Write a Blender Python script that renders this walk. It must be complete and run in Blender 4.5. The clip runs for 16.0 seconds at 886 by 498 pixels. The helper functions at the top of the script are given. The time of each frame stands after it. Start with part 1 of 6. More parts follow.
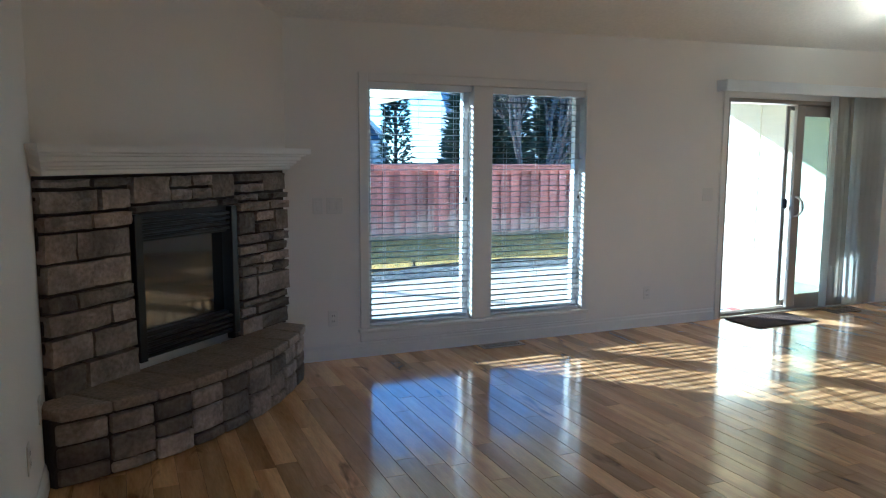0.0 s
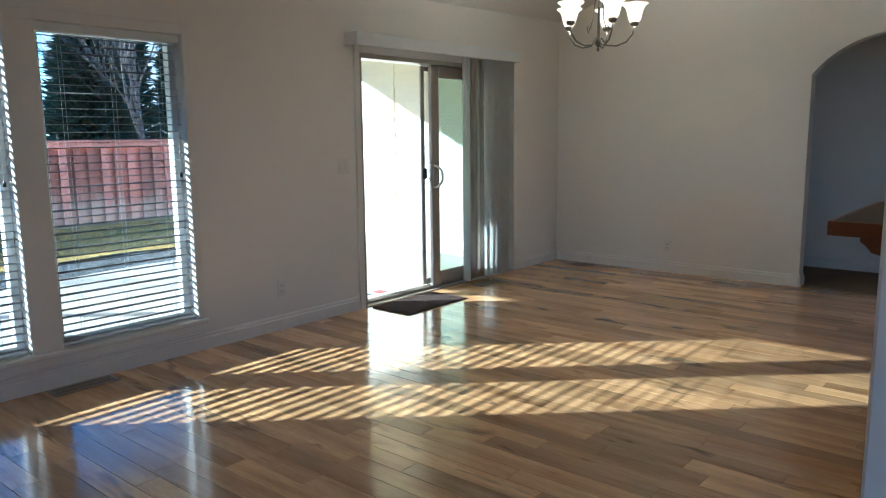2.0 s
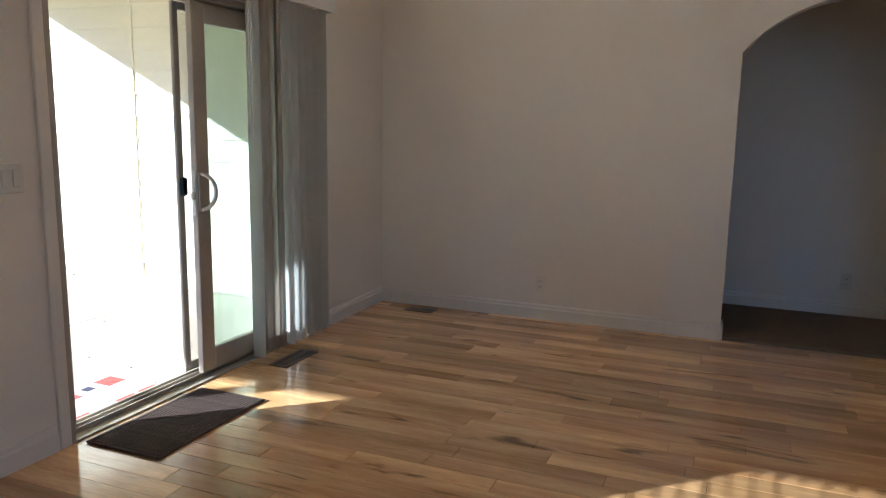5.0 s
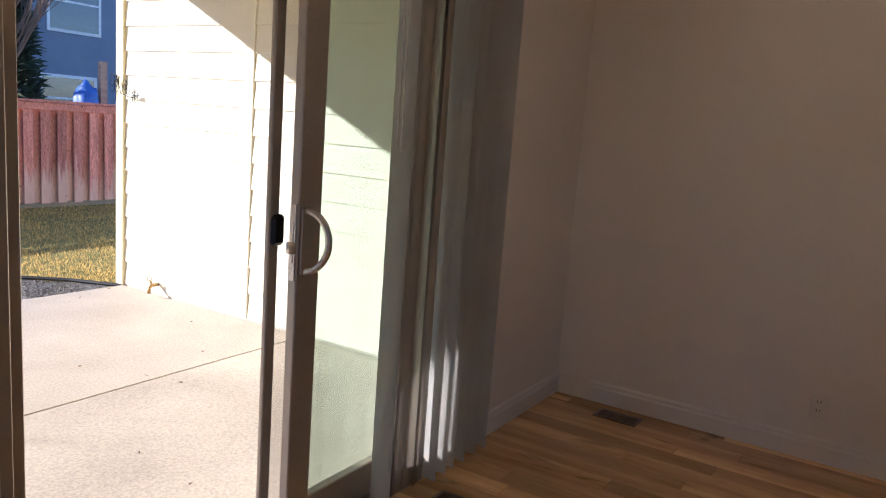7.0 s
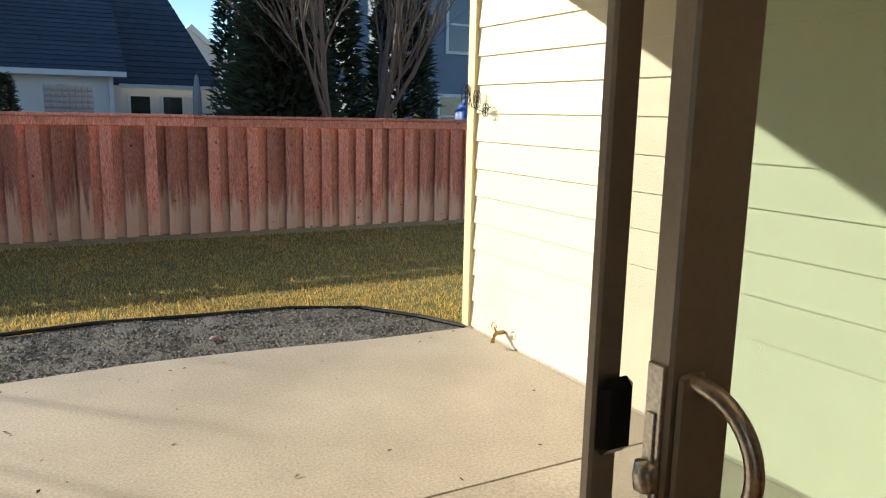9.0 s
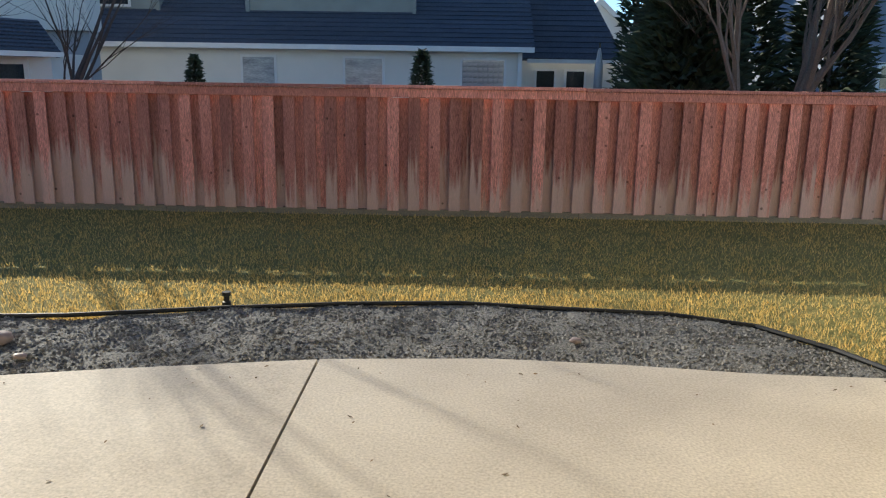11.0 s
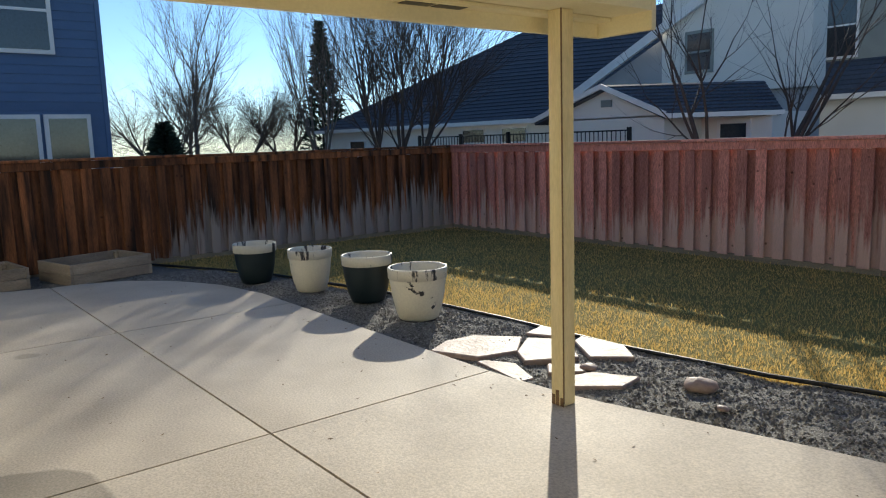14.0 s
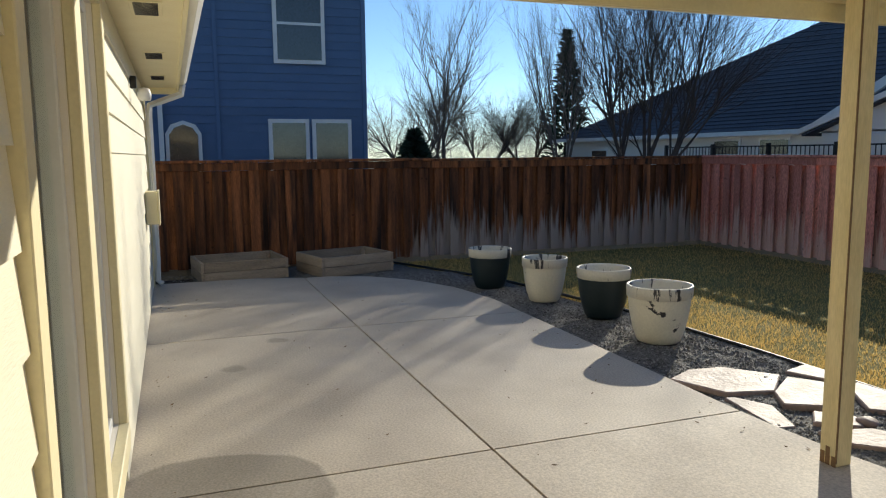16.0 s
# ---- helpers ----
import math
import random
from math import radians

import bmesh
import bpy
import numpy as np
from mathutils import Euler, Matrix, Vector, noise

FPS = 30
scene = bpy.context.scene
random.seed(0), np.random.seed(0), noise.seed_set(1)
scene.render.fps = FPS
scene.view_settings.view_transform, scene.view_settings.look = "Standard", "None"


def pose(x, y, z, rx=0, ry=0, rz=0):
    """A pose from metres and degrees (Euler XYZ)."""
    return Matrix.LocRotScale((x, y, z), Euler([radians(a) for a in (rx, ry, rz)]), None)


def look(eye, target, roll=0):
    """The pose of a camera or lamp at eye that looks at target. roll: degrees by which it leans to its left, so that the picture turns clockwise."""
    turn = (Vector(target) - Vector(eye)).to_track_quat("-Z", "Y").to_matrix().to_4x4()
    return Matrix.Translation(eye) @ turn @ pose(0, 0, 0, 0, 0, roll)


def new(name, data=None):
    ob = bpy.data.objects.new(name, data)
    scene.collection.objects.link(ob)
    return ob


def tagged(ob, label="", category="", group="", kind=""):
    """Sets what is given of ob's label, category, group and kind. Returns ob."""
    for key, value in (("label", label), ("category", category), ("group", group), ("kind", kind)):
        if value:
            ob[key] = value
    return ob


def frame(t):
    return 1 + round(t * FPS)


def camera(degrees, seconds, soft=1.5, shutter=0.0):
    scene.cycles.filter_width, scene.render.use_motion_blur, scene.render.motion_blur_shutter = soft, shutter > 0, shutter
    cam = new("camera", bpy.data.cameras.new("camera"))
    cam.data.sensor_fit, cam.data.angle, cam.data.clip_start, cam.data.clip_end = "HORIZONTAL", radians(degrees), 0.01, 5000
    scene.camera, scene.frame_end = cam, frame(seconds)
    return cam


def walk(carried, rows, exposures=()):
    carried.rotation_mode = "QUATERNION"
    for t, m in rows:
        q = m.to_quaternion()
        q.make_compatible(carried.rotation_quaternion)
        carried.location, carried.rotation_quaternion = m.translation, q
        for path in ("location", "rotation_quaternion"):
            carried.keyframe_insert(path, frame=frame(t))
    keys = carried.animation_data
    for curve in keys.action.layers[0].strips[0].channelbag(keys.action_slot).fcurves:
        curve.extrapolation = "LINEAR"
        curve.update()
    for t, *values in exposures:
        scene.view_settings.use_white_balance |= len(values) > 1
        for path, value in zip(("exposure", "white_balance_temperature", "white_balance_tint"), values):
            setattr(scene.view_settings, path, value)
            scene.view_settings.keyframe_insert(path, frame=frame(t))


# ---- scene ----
cam = camera(61.70, 16.0, 1.15)
PATH = [
    (0, look((3.541, -5.084, 1.451), (4.326, -3.261, 1.204), 0.2)),
    (0.5, look((3.735, -4.908, 1.41), (4.672, -3.158, 1.167), 0.4)),
    (1, look((4.03, -4.738, 1.415), (5.196, -3.133, 1.162), 0.3)),
    (1.5, look((4.243, -4.456, 1.398), (5.607, -3.021, 1.118), -0.1)),
    (2, look((4.443, -4.192, 1.378), (5.954, -2.919, 1.066), -0.6)),
    (2.5, look((4.759, -3.949, 1.379), (6.369, -2.815, 1.029), -0.9)),
    (3, look((5.034, -3.66, 1.384), (6.71, -2.634, 1.012), -1.0)),
    (3.5, look((5.349, -3.351, 1.385), (7.093, -2.445, 1.009), -0.8)),
    (4, look((5.695, -3.13, 1.38), (7.493, -2.327, 1.028), -0.3)),
    (4.2, look((5.811, -3.019, 1.363), (7.625, -2.251, 1.015), -0.1)),
    (6.3, look((7.252, -1.87, 1.377), (9.043, -1.038, 1.057), 4.4)),
    (6.5, look((7.403, -1.777, 1.386), (9.165, -0.886, 1.067), 4.5)),
    (7, look((7.723, -1.478, 1.367), (9.394, -0.43, 1.037), 4.3)),
    (7.5, look((8.021, -1.241, 1.367), (9.569, -0.023, 1.022), 3.3)),
    (8, look((8.34, -1.042, 1.376), (9.731, 0.351, 1.019), 2.2)),
    (8.5, look((8.552, -0.769, 1.359), (9.738, 0.802, 1.004), 1.5)),
    (9, look((8.737, -0.519, 1.369), (9.681, 1.207, 1.011), 1.2)),
    (9.2, look((8.841, -0.412, 1.368), (9.682, 1.368, 1.012), 1.1)),
    (11.3, look((8.996, 0.226, 1.353), (8.772, 2.163, 0.906), 0.3)),
    (11.5, look((9.003, 0.234, 1.362), (8.643, 2.15, 0.914), -0.2)),
    (12, look((8.987, 0.254, 1.367), (8.298, 2.082, 0.94), -0.8)),
    (12.5, look((8.94, 0.26, 1.378), (7.961, 1.96, 0.986), -1.3)),
    (13, look((8.88, 0.277, 1.377), (7.662, 1.824, 1.027), -1.6)),
    (13.5, look((8.862, 0.283, 1.379), (7.451, 1.666, 1.067), -2.0)),
    (14, look((8.792, 0.305, 1.387), (7.233, 1.524, 1.097), -1.8)),
    (14.5, look((8.753, 0.322, 1.383), (7.08, 1.383, 1.109), -1.6)),
    (15, look((8.715, 0.332, 1.38), (6.958, 1.249, 1.113), -1.3)),
    (15.5, look((8.663, 0.374, 1.367), (6.842, 1.156, 1.102), -0.9)),
    (16, look((8.543, 0.422, 1.359), (6.678, 1.099, 1.105), -0.5)),
]
EXPOSURES = [(0.0, 2.3, 4250, -4), (1.0, 2.2, 4250, -6), (2.5, 2.05, 4650, -2), (4.0, 2.05, 4850, 3), (6.5, 1.4, 5000, 14), (7.0, 1.2, 5600, 19), (7.5, 0.9, 6600, 20), (8.3, 0.75, 6900, 13), (9.0, 0.55, 6600, 5), (11.5, 0.6, 6300, 6), (16.0, 0.1, 6400, 6)]
walk(cam, PATH, EXPOSURES)

# ---- light ----
SUN_TO = Vector((-0.675, 0.738, 0.0)).normalized()
SUN_EL = 20.3
world = bpy.data.worlds.new("sky")
scene.world = world
world.use_nodes = True
wn = world.node_tree.nodes
sky = wn.new("ShaderNodeTexSky")
sky.sky_type = 'NISHITA'
sky.sun_disc = False
sky.sun_elevation = radians(SUN_EL)
sky.sun_rotation = radians(318.7)
sky.air_density, sky.dust_density, sky.ozone_density = 0.75, 0.0, 3.5
wn["Background"].inputs[1].default_value = 0.14
world.node_tree.links.new(sky.outputs[0], wn["Background"].inputs[0])
sun_data = bpy.data.lights.new("sun", 'SUN')
sun_data.energy, sun_data.angle, sun_data.color = 5.0, radians(0.55), (1.0, 0.9, 0.74)
sun = new("sun", sun_data)
sv = Vector((SUN_TO.x * math.cos(radians(SUN_EL)), SUN_TO.y * math.cos(radians(SUN_EL)), math.sin(radians(SUN_EL))))
sun.rotation_euler = sv.to_track_quat("Z", "Y").to_euler()
sun.location = sv * 30


# ---- materials ----


def material(name, col, rough=0.6, metal=0.0, col2=None, scale=6.0, fine=60.0, mix=0.5, bump=0.1, stretch=(1, 1, 1),
             rnd=0.0, island=False, spec=0.5, coords="Object", dist=0.004, trans=0.0, fine_mix=0.25):
    """Principled surface with variation at two scales, fine relief and a shift of value per piece."""
    m = bpy.data.materials.new(name)
    m.use_nodes = True
    t = m.node_tree
    n, l = t.nodes, t.links
    b = n["Principled BSDF"]
    b.inputs["Metallic"].default_value = metal
    b.inputs["Specular IOR Level"].default_value = spec
    if trans:
        b.inputs["Transmission Weight"].default_value = trans
    tc = n.new("ShaderNodeTexCoord")
    mp = n.new("ShaderNodeMapping")
    mp.inputs["Scale"].default_value = stretch
    l.new(tc.outputs[coords], mp.inputs["Vector"])
    vec = mp.outputs[0]
    rv = None
    if rnd:
        if island:
            g = n.new("ShaderNodeNewGeometry")
            rv = g.outputs["Random Per Island"]
        else:
            g = n.new("ShaderNodeObjectInfo")
            rv = g.outputs["Random"]
        mul = n.new("ShaderNodeMath")
        mul.operation = 'MULTIPLY'
        mul.inputs[1].default_value = 37.0
        l.new(rv, mul.inputs[0])
        add = n.new("ShaderNodeVectorMath")
        add.operation = 'ADD'
        l.new(vec, add.inputs[0])
        l.new(mul.outputs[0], add.inputs[1])
        vec = add.outputs[0]
    big = n.new("ShaderNodeTexNoise")
    big.inputs["Scale"].default_value = scale
    big.inputs["Detail"].default_value = 5
    small = n.new("ShaderNodeTexNoise")
    small.inputs["Scale"].default_value = fine
    small.inputs["Detail"].default_value = 4
    l.new(vec, big.inputs["Vector"])
    l.new(vec, small.inputs["Vector"])
    c2 = col2 or tuple(c * 0.72 for c in col)
    ramp = n.new("ShaderNodeMapRange")
    ramp.inputs["From Min"].default_value, ramp.inputs["From Max"].default_value = 0.35, 0.68
    l.new(big.outputs["Fac"], ramp.inputs["Value"])
    fac = n.new("ShaderNodeMath")
    fac.operation = 'MULTIPLY'
    fac.inputs[1].default_value = mix
    l.new(ramp.outputs[0], fac.inputs[0])
    mx = n.new("ShaderNodeMix")
    mx.data_type = 'RGBA'
    mx.inputs["A"].default_value, mx.inputs["B"].default_value = (*col, 1), (*c2, 1)
    l.new(fac.outputs[0], mx.inputs["Factor"])
    val = n.new("ShaderNodeMapRange")
    val.inputs["From Min"].default_value, val.inputs["From Max"].default_value = 0.3, 0.7
    val.inputs["To Min"].default_value, val.inputs["To Max"].default_value = 1 - fine_mix, 1 + fine_mix
    l.new(small.outputs["Fac"], val.inputs["Value"])
    last = val.outputs[0]
    if rnd:
        rr = n.new("ShaderNodeMapRange")
        rr.inputs["To Min"].default_value, rr.inputs["To Max"].default_value = 1 - rnd, 1 + rnd
        l.new(rv, rr.inputs["Value"])
        pr = n.new("ShaderNodeMath")
        pr.operation = 'MULTIPLY'
        l.new(last, pr.inputs[0])
        l.new(rr.outputs[0], pr.inputs[1])
        last = pr.outputs[0]
    sc = n.new("ShaderNodeVectorMath")
    sc.operation = 'SCALE'
    l.new(mx.outputs["Result"], sc.inputs[0])
    l.new(last, sc.inputs["Scale"])
    l.new(sc.outputs[0], b.inputs["Base Color"])
    rg = n.new("ShaderNodeMapRange")
    rg.inputs["To Min"].default_value, rg.inputs["To Max"].default_value = max(rough - 0.08, 0.02), min(rough + 0.1, 1)
    l.new(big.outputs["Fac"], rg.inputs["Value"])
    l.new(rg.outputs[0], b.inputs["Roughness"])
    if bump:
        bp = n.new("ShaderNodeBump")
        bp.inputs["Strength"].default_value = bump
        bp.inputs["Distance"].default_value = dist
        l.new(small.outputs["Fac"], bp.inputs["Height"])
        l.new(bp.outputs[0], b.inputs["Normal"])
    return m


def glass_material(name, tint=(0.92, 0.97, 0.95)):
    """Thin clear sheet: light passes straight through, with a faint gloss."""
    m = bpy.data.materials.new(name)
    m.use_nodes = True
    t = m.node_tree
    n, l = t.nodes, t.links
    n.remove(n["Principled BSDF"])
    clear = n.new("ShaderNodeBsdfTransparent")
    clear.inputs["Color"].default_value = (*tint, 1)
    gloss = n.new("ShaderNodeBsdfGlossy")
    gloss.inputs["Roughness"].default_value = 0.01
    mix = n.new("ShaderNodeMixShader")
    mix.inputs[0].default_value = 0.045
    l.new(clear.outputs[0], mix.inputs[1])
    l.new(gloss.outputs[0], mix.inputs[2])
    l.new(mix.outputs[0], n["Material Output"].inputs[0])
    return m


def glow_material(name, col, power, base=(0.8, 0.75, 0.65)):
    m = bpy.data.materials.new(name)
    m.use_nodes = True
    b = m.node_tree.nodes["Principled BSDF"]
    b.inputs["Base Color"].default_value = (*base, 1)
    b.inputs["Roughness"].default_value = 0.35
    b.inputs["Emission Color"].default_value = (*col, 1)
    b.inputs["Emission Strength"].default_value = power
    return m


M_WALL = material("wall_paint", (0.80, 0.755, 0.69), 0.7, col2=(0.77, 0.725, 0.66), scale=2, fine=180, bump=0.12, fine_mix=0.02, dist=0.002)
M_CEIL = material("ceiling_texture", (0.80, 0.78, 0.74), 0.8, col2=(0.75, 0.73, 0.69), scale=3, fine=38, bump=0.5, fine_mix=0.04, dist=0.006)
M_TRIM = material("trim_paint", (0.78, 0.75, 0.70), 0.4, col2=(0.74, 0.7, 0.65), scale=3, fine=90, bump=0.04, fine_mix=0.02)
M_VINYL = material("white_vinyl", (0.8, 0.8, 0.79), 0.4, scale=4, fine=90, bump=0.03, mix=0.2, fine_mix=0.02)
M_ALU = material("bronze_beige_aluminium", (0.42, 0.37, 0.31), 0.38, 0.35, scale=4, fine=120, bump=0.03, mix=0.3, fine_mix=0.05)
M_DARK = material("black_metal", (0.012, 0.013, 0.014), 0.35, 0.3, scale=8, fine=150, bump=0.05)
M_MORTAR = material("dark_mortar", (0.045, 0.04, 0.037), 0.9, scale=9, fine=120, bump=0.5)
M_STONE = material("cut_stone", (0.33, 0.265, 0.21), 0.85, col2=(0.12, 0.105, 0.10), scale=7, fine=45, bump=1.0, rnd=0.5, dist=0.008, mix=0.8)
M_HEARTH = material("hearth_slab", (0.30, 0.23, 0.175), 0.85, col2=(0.2, 0.16, 0.13), scale=9, fine=60, bump=0.7, rnd=0.16, dist=0.006)
M_CARPET = material("carpet", (0.26, 0.19, 0.13), 0.98, scale=14, fine=350, bump=1.0, fine_mix=0.4, dist=0.008, spec=0.1)
M_CONCRETE = material("concrete", (0.54, 0.48, 0.405), 0.72, col2=(0.40, 0.35, 0.295), scale=1.4, fine=80, bump=0.4, fine_mix=0.20, spec=0.3, rnd=0.03, mix=0.8, dist=0.003)
M_SIDING = material("cream_siding", (0.80, 0.755, 0.61), 0.6, col2=(0.76, 0.715, 0.575), scale=2.5, fine=40, bump=0.25, stretch=(1, 1, 6), fine_mix=0.03, rnd=0.02)
M_CREAM = material("cream_paint", (0.78, 0.70, 0.46), 0.55, col2=(0.72, 0.63, 0.39), scale=5, fine=70, bump=0.15, fine_mix=0.04)
M_BLUE = material("blue_siding", (0.085, 0.15, 0.27), 0.6, col2=(0.07, 0.125, 0.225), scale=2, fine=40, bump=0.2, rnd=0.06, fine_mix=0.05)
M_WHITE = material("white_paint", (0.80, 0.79, 0.76), 0.5, scale=3, fine=80, bump=0.05, mix=0.25, fine_mix=0.03)
M_STUCCO = material("pale_stucco", (0.78, 0.75, 0.68), 0.85, col2=(0.70, 0.67, 0.61), scale=1.2, fine=60, bump=0.3, fine_mix=0.05)
M_GREY = material("grey_siding", (0.27, 0.29, 0.265), 0.7, scale=1.5, fine=40, bump=0.2, fine_mix=0.05)
M_ROOF = material("asphalt_shingle", (0.05, 0.058, 0.072), 0.8, col2=(0.075, 0.08, 0.09), scale=3, fine=50, bump=0.6, rnd=0.35, fine_mix=0.35)
M_BARK = material("bark", (0.16, 0.13, 0.105), 0.9, scale=8, fine=70, bump=0.8, fine_mix=0.3)
M_BARKD = material("dark_bark", (0.055, 0.042, 0.035), 0.8, scale=8, fine=70, bump=0.6, fine_mix=0.3, spec=0.7)
M_NEEDLE = material("evergreen", (0.035, 0.055, 0.028), 0.8, col2=(0.02, 0.035, 0.02), scale=6, fine=30, bump=0, rnd=0.4, island=True)
# dark brown of the unseen back wall, chosen to hold down its bounce
M_BACK = material("unseen_wall_brown", (0.26, 0.155, 0.085), 0.5, col2=(0.19, 0.11, 0.06), scale=2, fine=40, stretch=(5, 5, 0.5), bump=0.2)
M_GLASS = glass_material("window_glass", (0.96, 0.985, 0.98))
M_GLASSG = glass_material("green_glass", (0.925, 0.978, 0.958))
M_WINDOW = material("far_window", (0.03, 0.035, 0.04), 0.06, scale=2, fine=20, bump=0, spec=0.9)



def dark_patch(m, cx, cy, r, dark):
    """A dark patch with a ragged round outline."""
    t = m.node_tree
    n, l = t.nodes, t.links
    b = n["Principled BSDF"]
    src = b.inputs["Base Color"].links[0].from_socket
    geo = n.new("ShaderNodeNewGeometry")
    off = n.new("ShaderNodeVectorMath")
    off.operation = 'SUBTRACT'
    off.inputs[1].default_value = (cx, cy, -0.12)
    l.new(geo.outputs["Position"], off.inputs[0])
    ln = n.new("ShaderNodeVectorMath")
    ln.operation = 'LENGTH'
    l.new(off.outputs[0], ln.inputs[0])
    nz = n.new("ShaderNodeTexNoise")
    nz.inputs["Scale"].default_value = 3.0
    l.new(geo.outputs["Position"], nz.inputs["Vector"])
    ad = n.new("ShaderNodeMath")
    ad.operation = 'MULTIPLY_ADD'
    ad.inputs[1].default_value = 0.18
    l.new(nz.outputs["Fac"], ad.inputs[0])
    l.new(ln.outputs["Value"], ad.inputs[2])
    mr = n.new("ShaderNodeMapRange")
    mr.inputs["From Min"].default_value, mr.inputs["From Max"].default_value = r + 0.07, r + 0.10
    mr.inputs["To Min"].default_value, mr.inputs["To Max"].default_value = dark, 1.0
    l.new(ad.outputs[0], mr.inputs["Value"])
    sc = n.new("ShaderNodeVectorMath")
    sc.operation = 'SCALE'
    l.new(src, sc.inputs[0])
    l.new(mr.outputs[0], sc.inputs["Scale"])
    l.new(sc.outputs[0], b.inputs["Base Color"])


dark_patch(M_CONCRETE, 5.32, 0.55, 0.5, 0.6)
dark_patch(M_CONCRETE, 2.6, 1.15, 0.09, 0.7)
dark_patch(M_CONCRETE, 3.3, 0.75, 0.07, 0.75)

# ---- building helpers ----
WORLD = {}


def thing(name, at, label, category, group="", kind=""):
    ob = new(name)
    ob.empty_display_size = 0.1
    ob.location = at
    WORLD[ob.name] = Vector(at)
    return tagged(ob, label, category, group, kind)


def mesh_of(bm, name, mat, smooth=False):
    me = bpy.data.meshes.new(name)
    bm.to_mesh(me)
    bm.free()
    me.materials.append(mat)
    if smooth:
        for p in me.polygons:
            p.use_smooth = True
    return me


def part(name, bm, mat, parent=None, label="", smooth=False):
    """One mesh object from a bmesh in world coordinates, under a thing or a part."""
    me = bm if isinstance(bm, bpy.types.Mesh) else mesh_of(bm, name, mat, smooth)
    ob = new(name, me)
    if parent:
        ob.parent = parent
        ob.matrix_parent_inverse = Matrix.Translation(-WORLD.get(parent.name, Vector()))
    if label:
        tagged(ob, label)
    return ob


def piece(name, me, parent, m):
    """A repeat that shares the mesh me, at the world pose m."""
    ob = new(name, me)
    ob.parent = parent
    ob.matrix_parent_inverse = Matrix.Translation(-WORLD.get(parent.name, Vector()))
    ob.matrix_basis = m
    return ob


def box(bm, x0, x1, y0, y1, z0, z1, m=None, bevel=0.0):
    r = bmesh.ops.create_cube(bm, size=1.0)
    vs = r["verts"]
    for v in vs:
        v.co = Vector((x0 + (v.co.x + 0.5) * (x1 - x0), y0 + (v.co.y + 0.5) * (y1 - y0), z0 + (v.co.z + 0.5) * (z1 - z0)))
    if bevel:
        es = list({e for v in vs for e in v.link_edges})
        rb = bmesh.ops.bevel(bm, geom=es, offset=bevel, segments=1, affect='EDGES')
        vs = list({v for f in rb["faces"] for v in f.verts} | {v for v in vs if v.is_valid})
    if m is not None:
        for v in vs:
            v.co = m @ v.co
    return bm


def boxes(*specs, bevel=0.0):
    bm = bmesh.new()
    for s in specs:
        box(bm, *s, bevel=bevel)
    return bm


def tube(bm, pts, rad, sides=8, cap=True, side=None):
    """A round bar along pts; rad is one radius or one for each point; side: the normal of a flat bend."""
    rads = rad if isinstance(rad, (list, tuple)) else [rad] * len(pts)
    pts = [Vector(p) for p in pts]
    rings = []
    up = Vector((0, 0, 1))
    for i, p in enumerate(pts):
        d = (pts[min(i + 1, len(pts) - 1)] - pts[max(i - 1, 0)]).normalized()
        a = Vector(side) if side else d.cross(up)
        if a.length < 1e-3:
            a = d.cross(Vector((1, 0, 0)))
        a.normalize()
        b = d.cross(a)
        rings.append([bm.verts.new(p + (a * math.cos(k * math.tau / sides) + b * math.sin(k * math.tau / sides)) * rads[i]) for k in range(sides)])
    for r0, r1 in zip(rings, rings[1:]):
        for k in range(sides):
            bm.faces.new((r0[k], r0[(k + 1) % sides], r1[(k + 1) % sides], r1[k]))
    if cap:
        bm.faces.new(rings[0][::-1])
        bm.faces.new(rings[-1])
    return bm


def lathe(bm, prof, at, n=32, closed=False):
    """Turns the profile of (radius, height) about the upright through at."""
    rings = []
    for r, z in prof:
        rings.append([bm.verts.new((at[0] + r * math.cos(k * math.tau / n), at[1] + r * math.sin(k * math.tau / n), at[2] + z)) for k in range(n)])
    for r0, r1 in zip(rings, rings[1:]):
        for k in range(n):
            bm.faces.new((r0[k], r0[(k + 1) % n], r1[(k + 1) % n], r1[k]))
    if closed:
        bm.faces.new(rings[0][::-1])
        bm.faces.new(rings[-1])
    return bm


def prism(bm, outline, lift):
    """Extrudes a flat outline by the vector lift."""
    vs = [bm.verts.new(p) for p in outline]
    f = bm.faces.new(vs)
    r = bmesh.ops.extrude_face_region(bm, geom=[f])
    nv = [g for g in r["geom"] if isinstance(g, bmesh.types.BMVert)]
    bmesh.ops.translate(bm, verts=nv, vec=Vector(lift))
    bmesh.ops.recalc_face_normals(bm, faces=bm.faces)
    return bm


def setting(name, bm, mat, label, category="wall", kind="structure"):
    ob = part(name, bm, mat)
    return tagged(ob, label, category, "", kind)


# ---- the room's shell ----
XL, XR, YB = 3.17, 11.33, -9.5      # left wall, right wall, back wall
Z0 = -0.12                          # the patio's level
WT = 0.15                           # thickness of the window wall
WIN = ((5.145, 5.967), (6.13, 6.967))  # two window openings
WZ = (0.21, 1.975)
DX = (8.445, 10.16)                  # slider opening
DZ = 1.975
RIDGE_Y, EAVE_Z, RISE = -3.7, 2.42, 0.33


def ceil_z(y, x=7.5):
    return EAVE_Z + RISE * min(-y, -RIDGE_Y) + 0.018 * (x - 7.5)


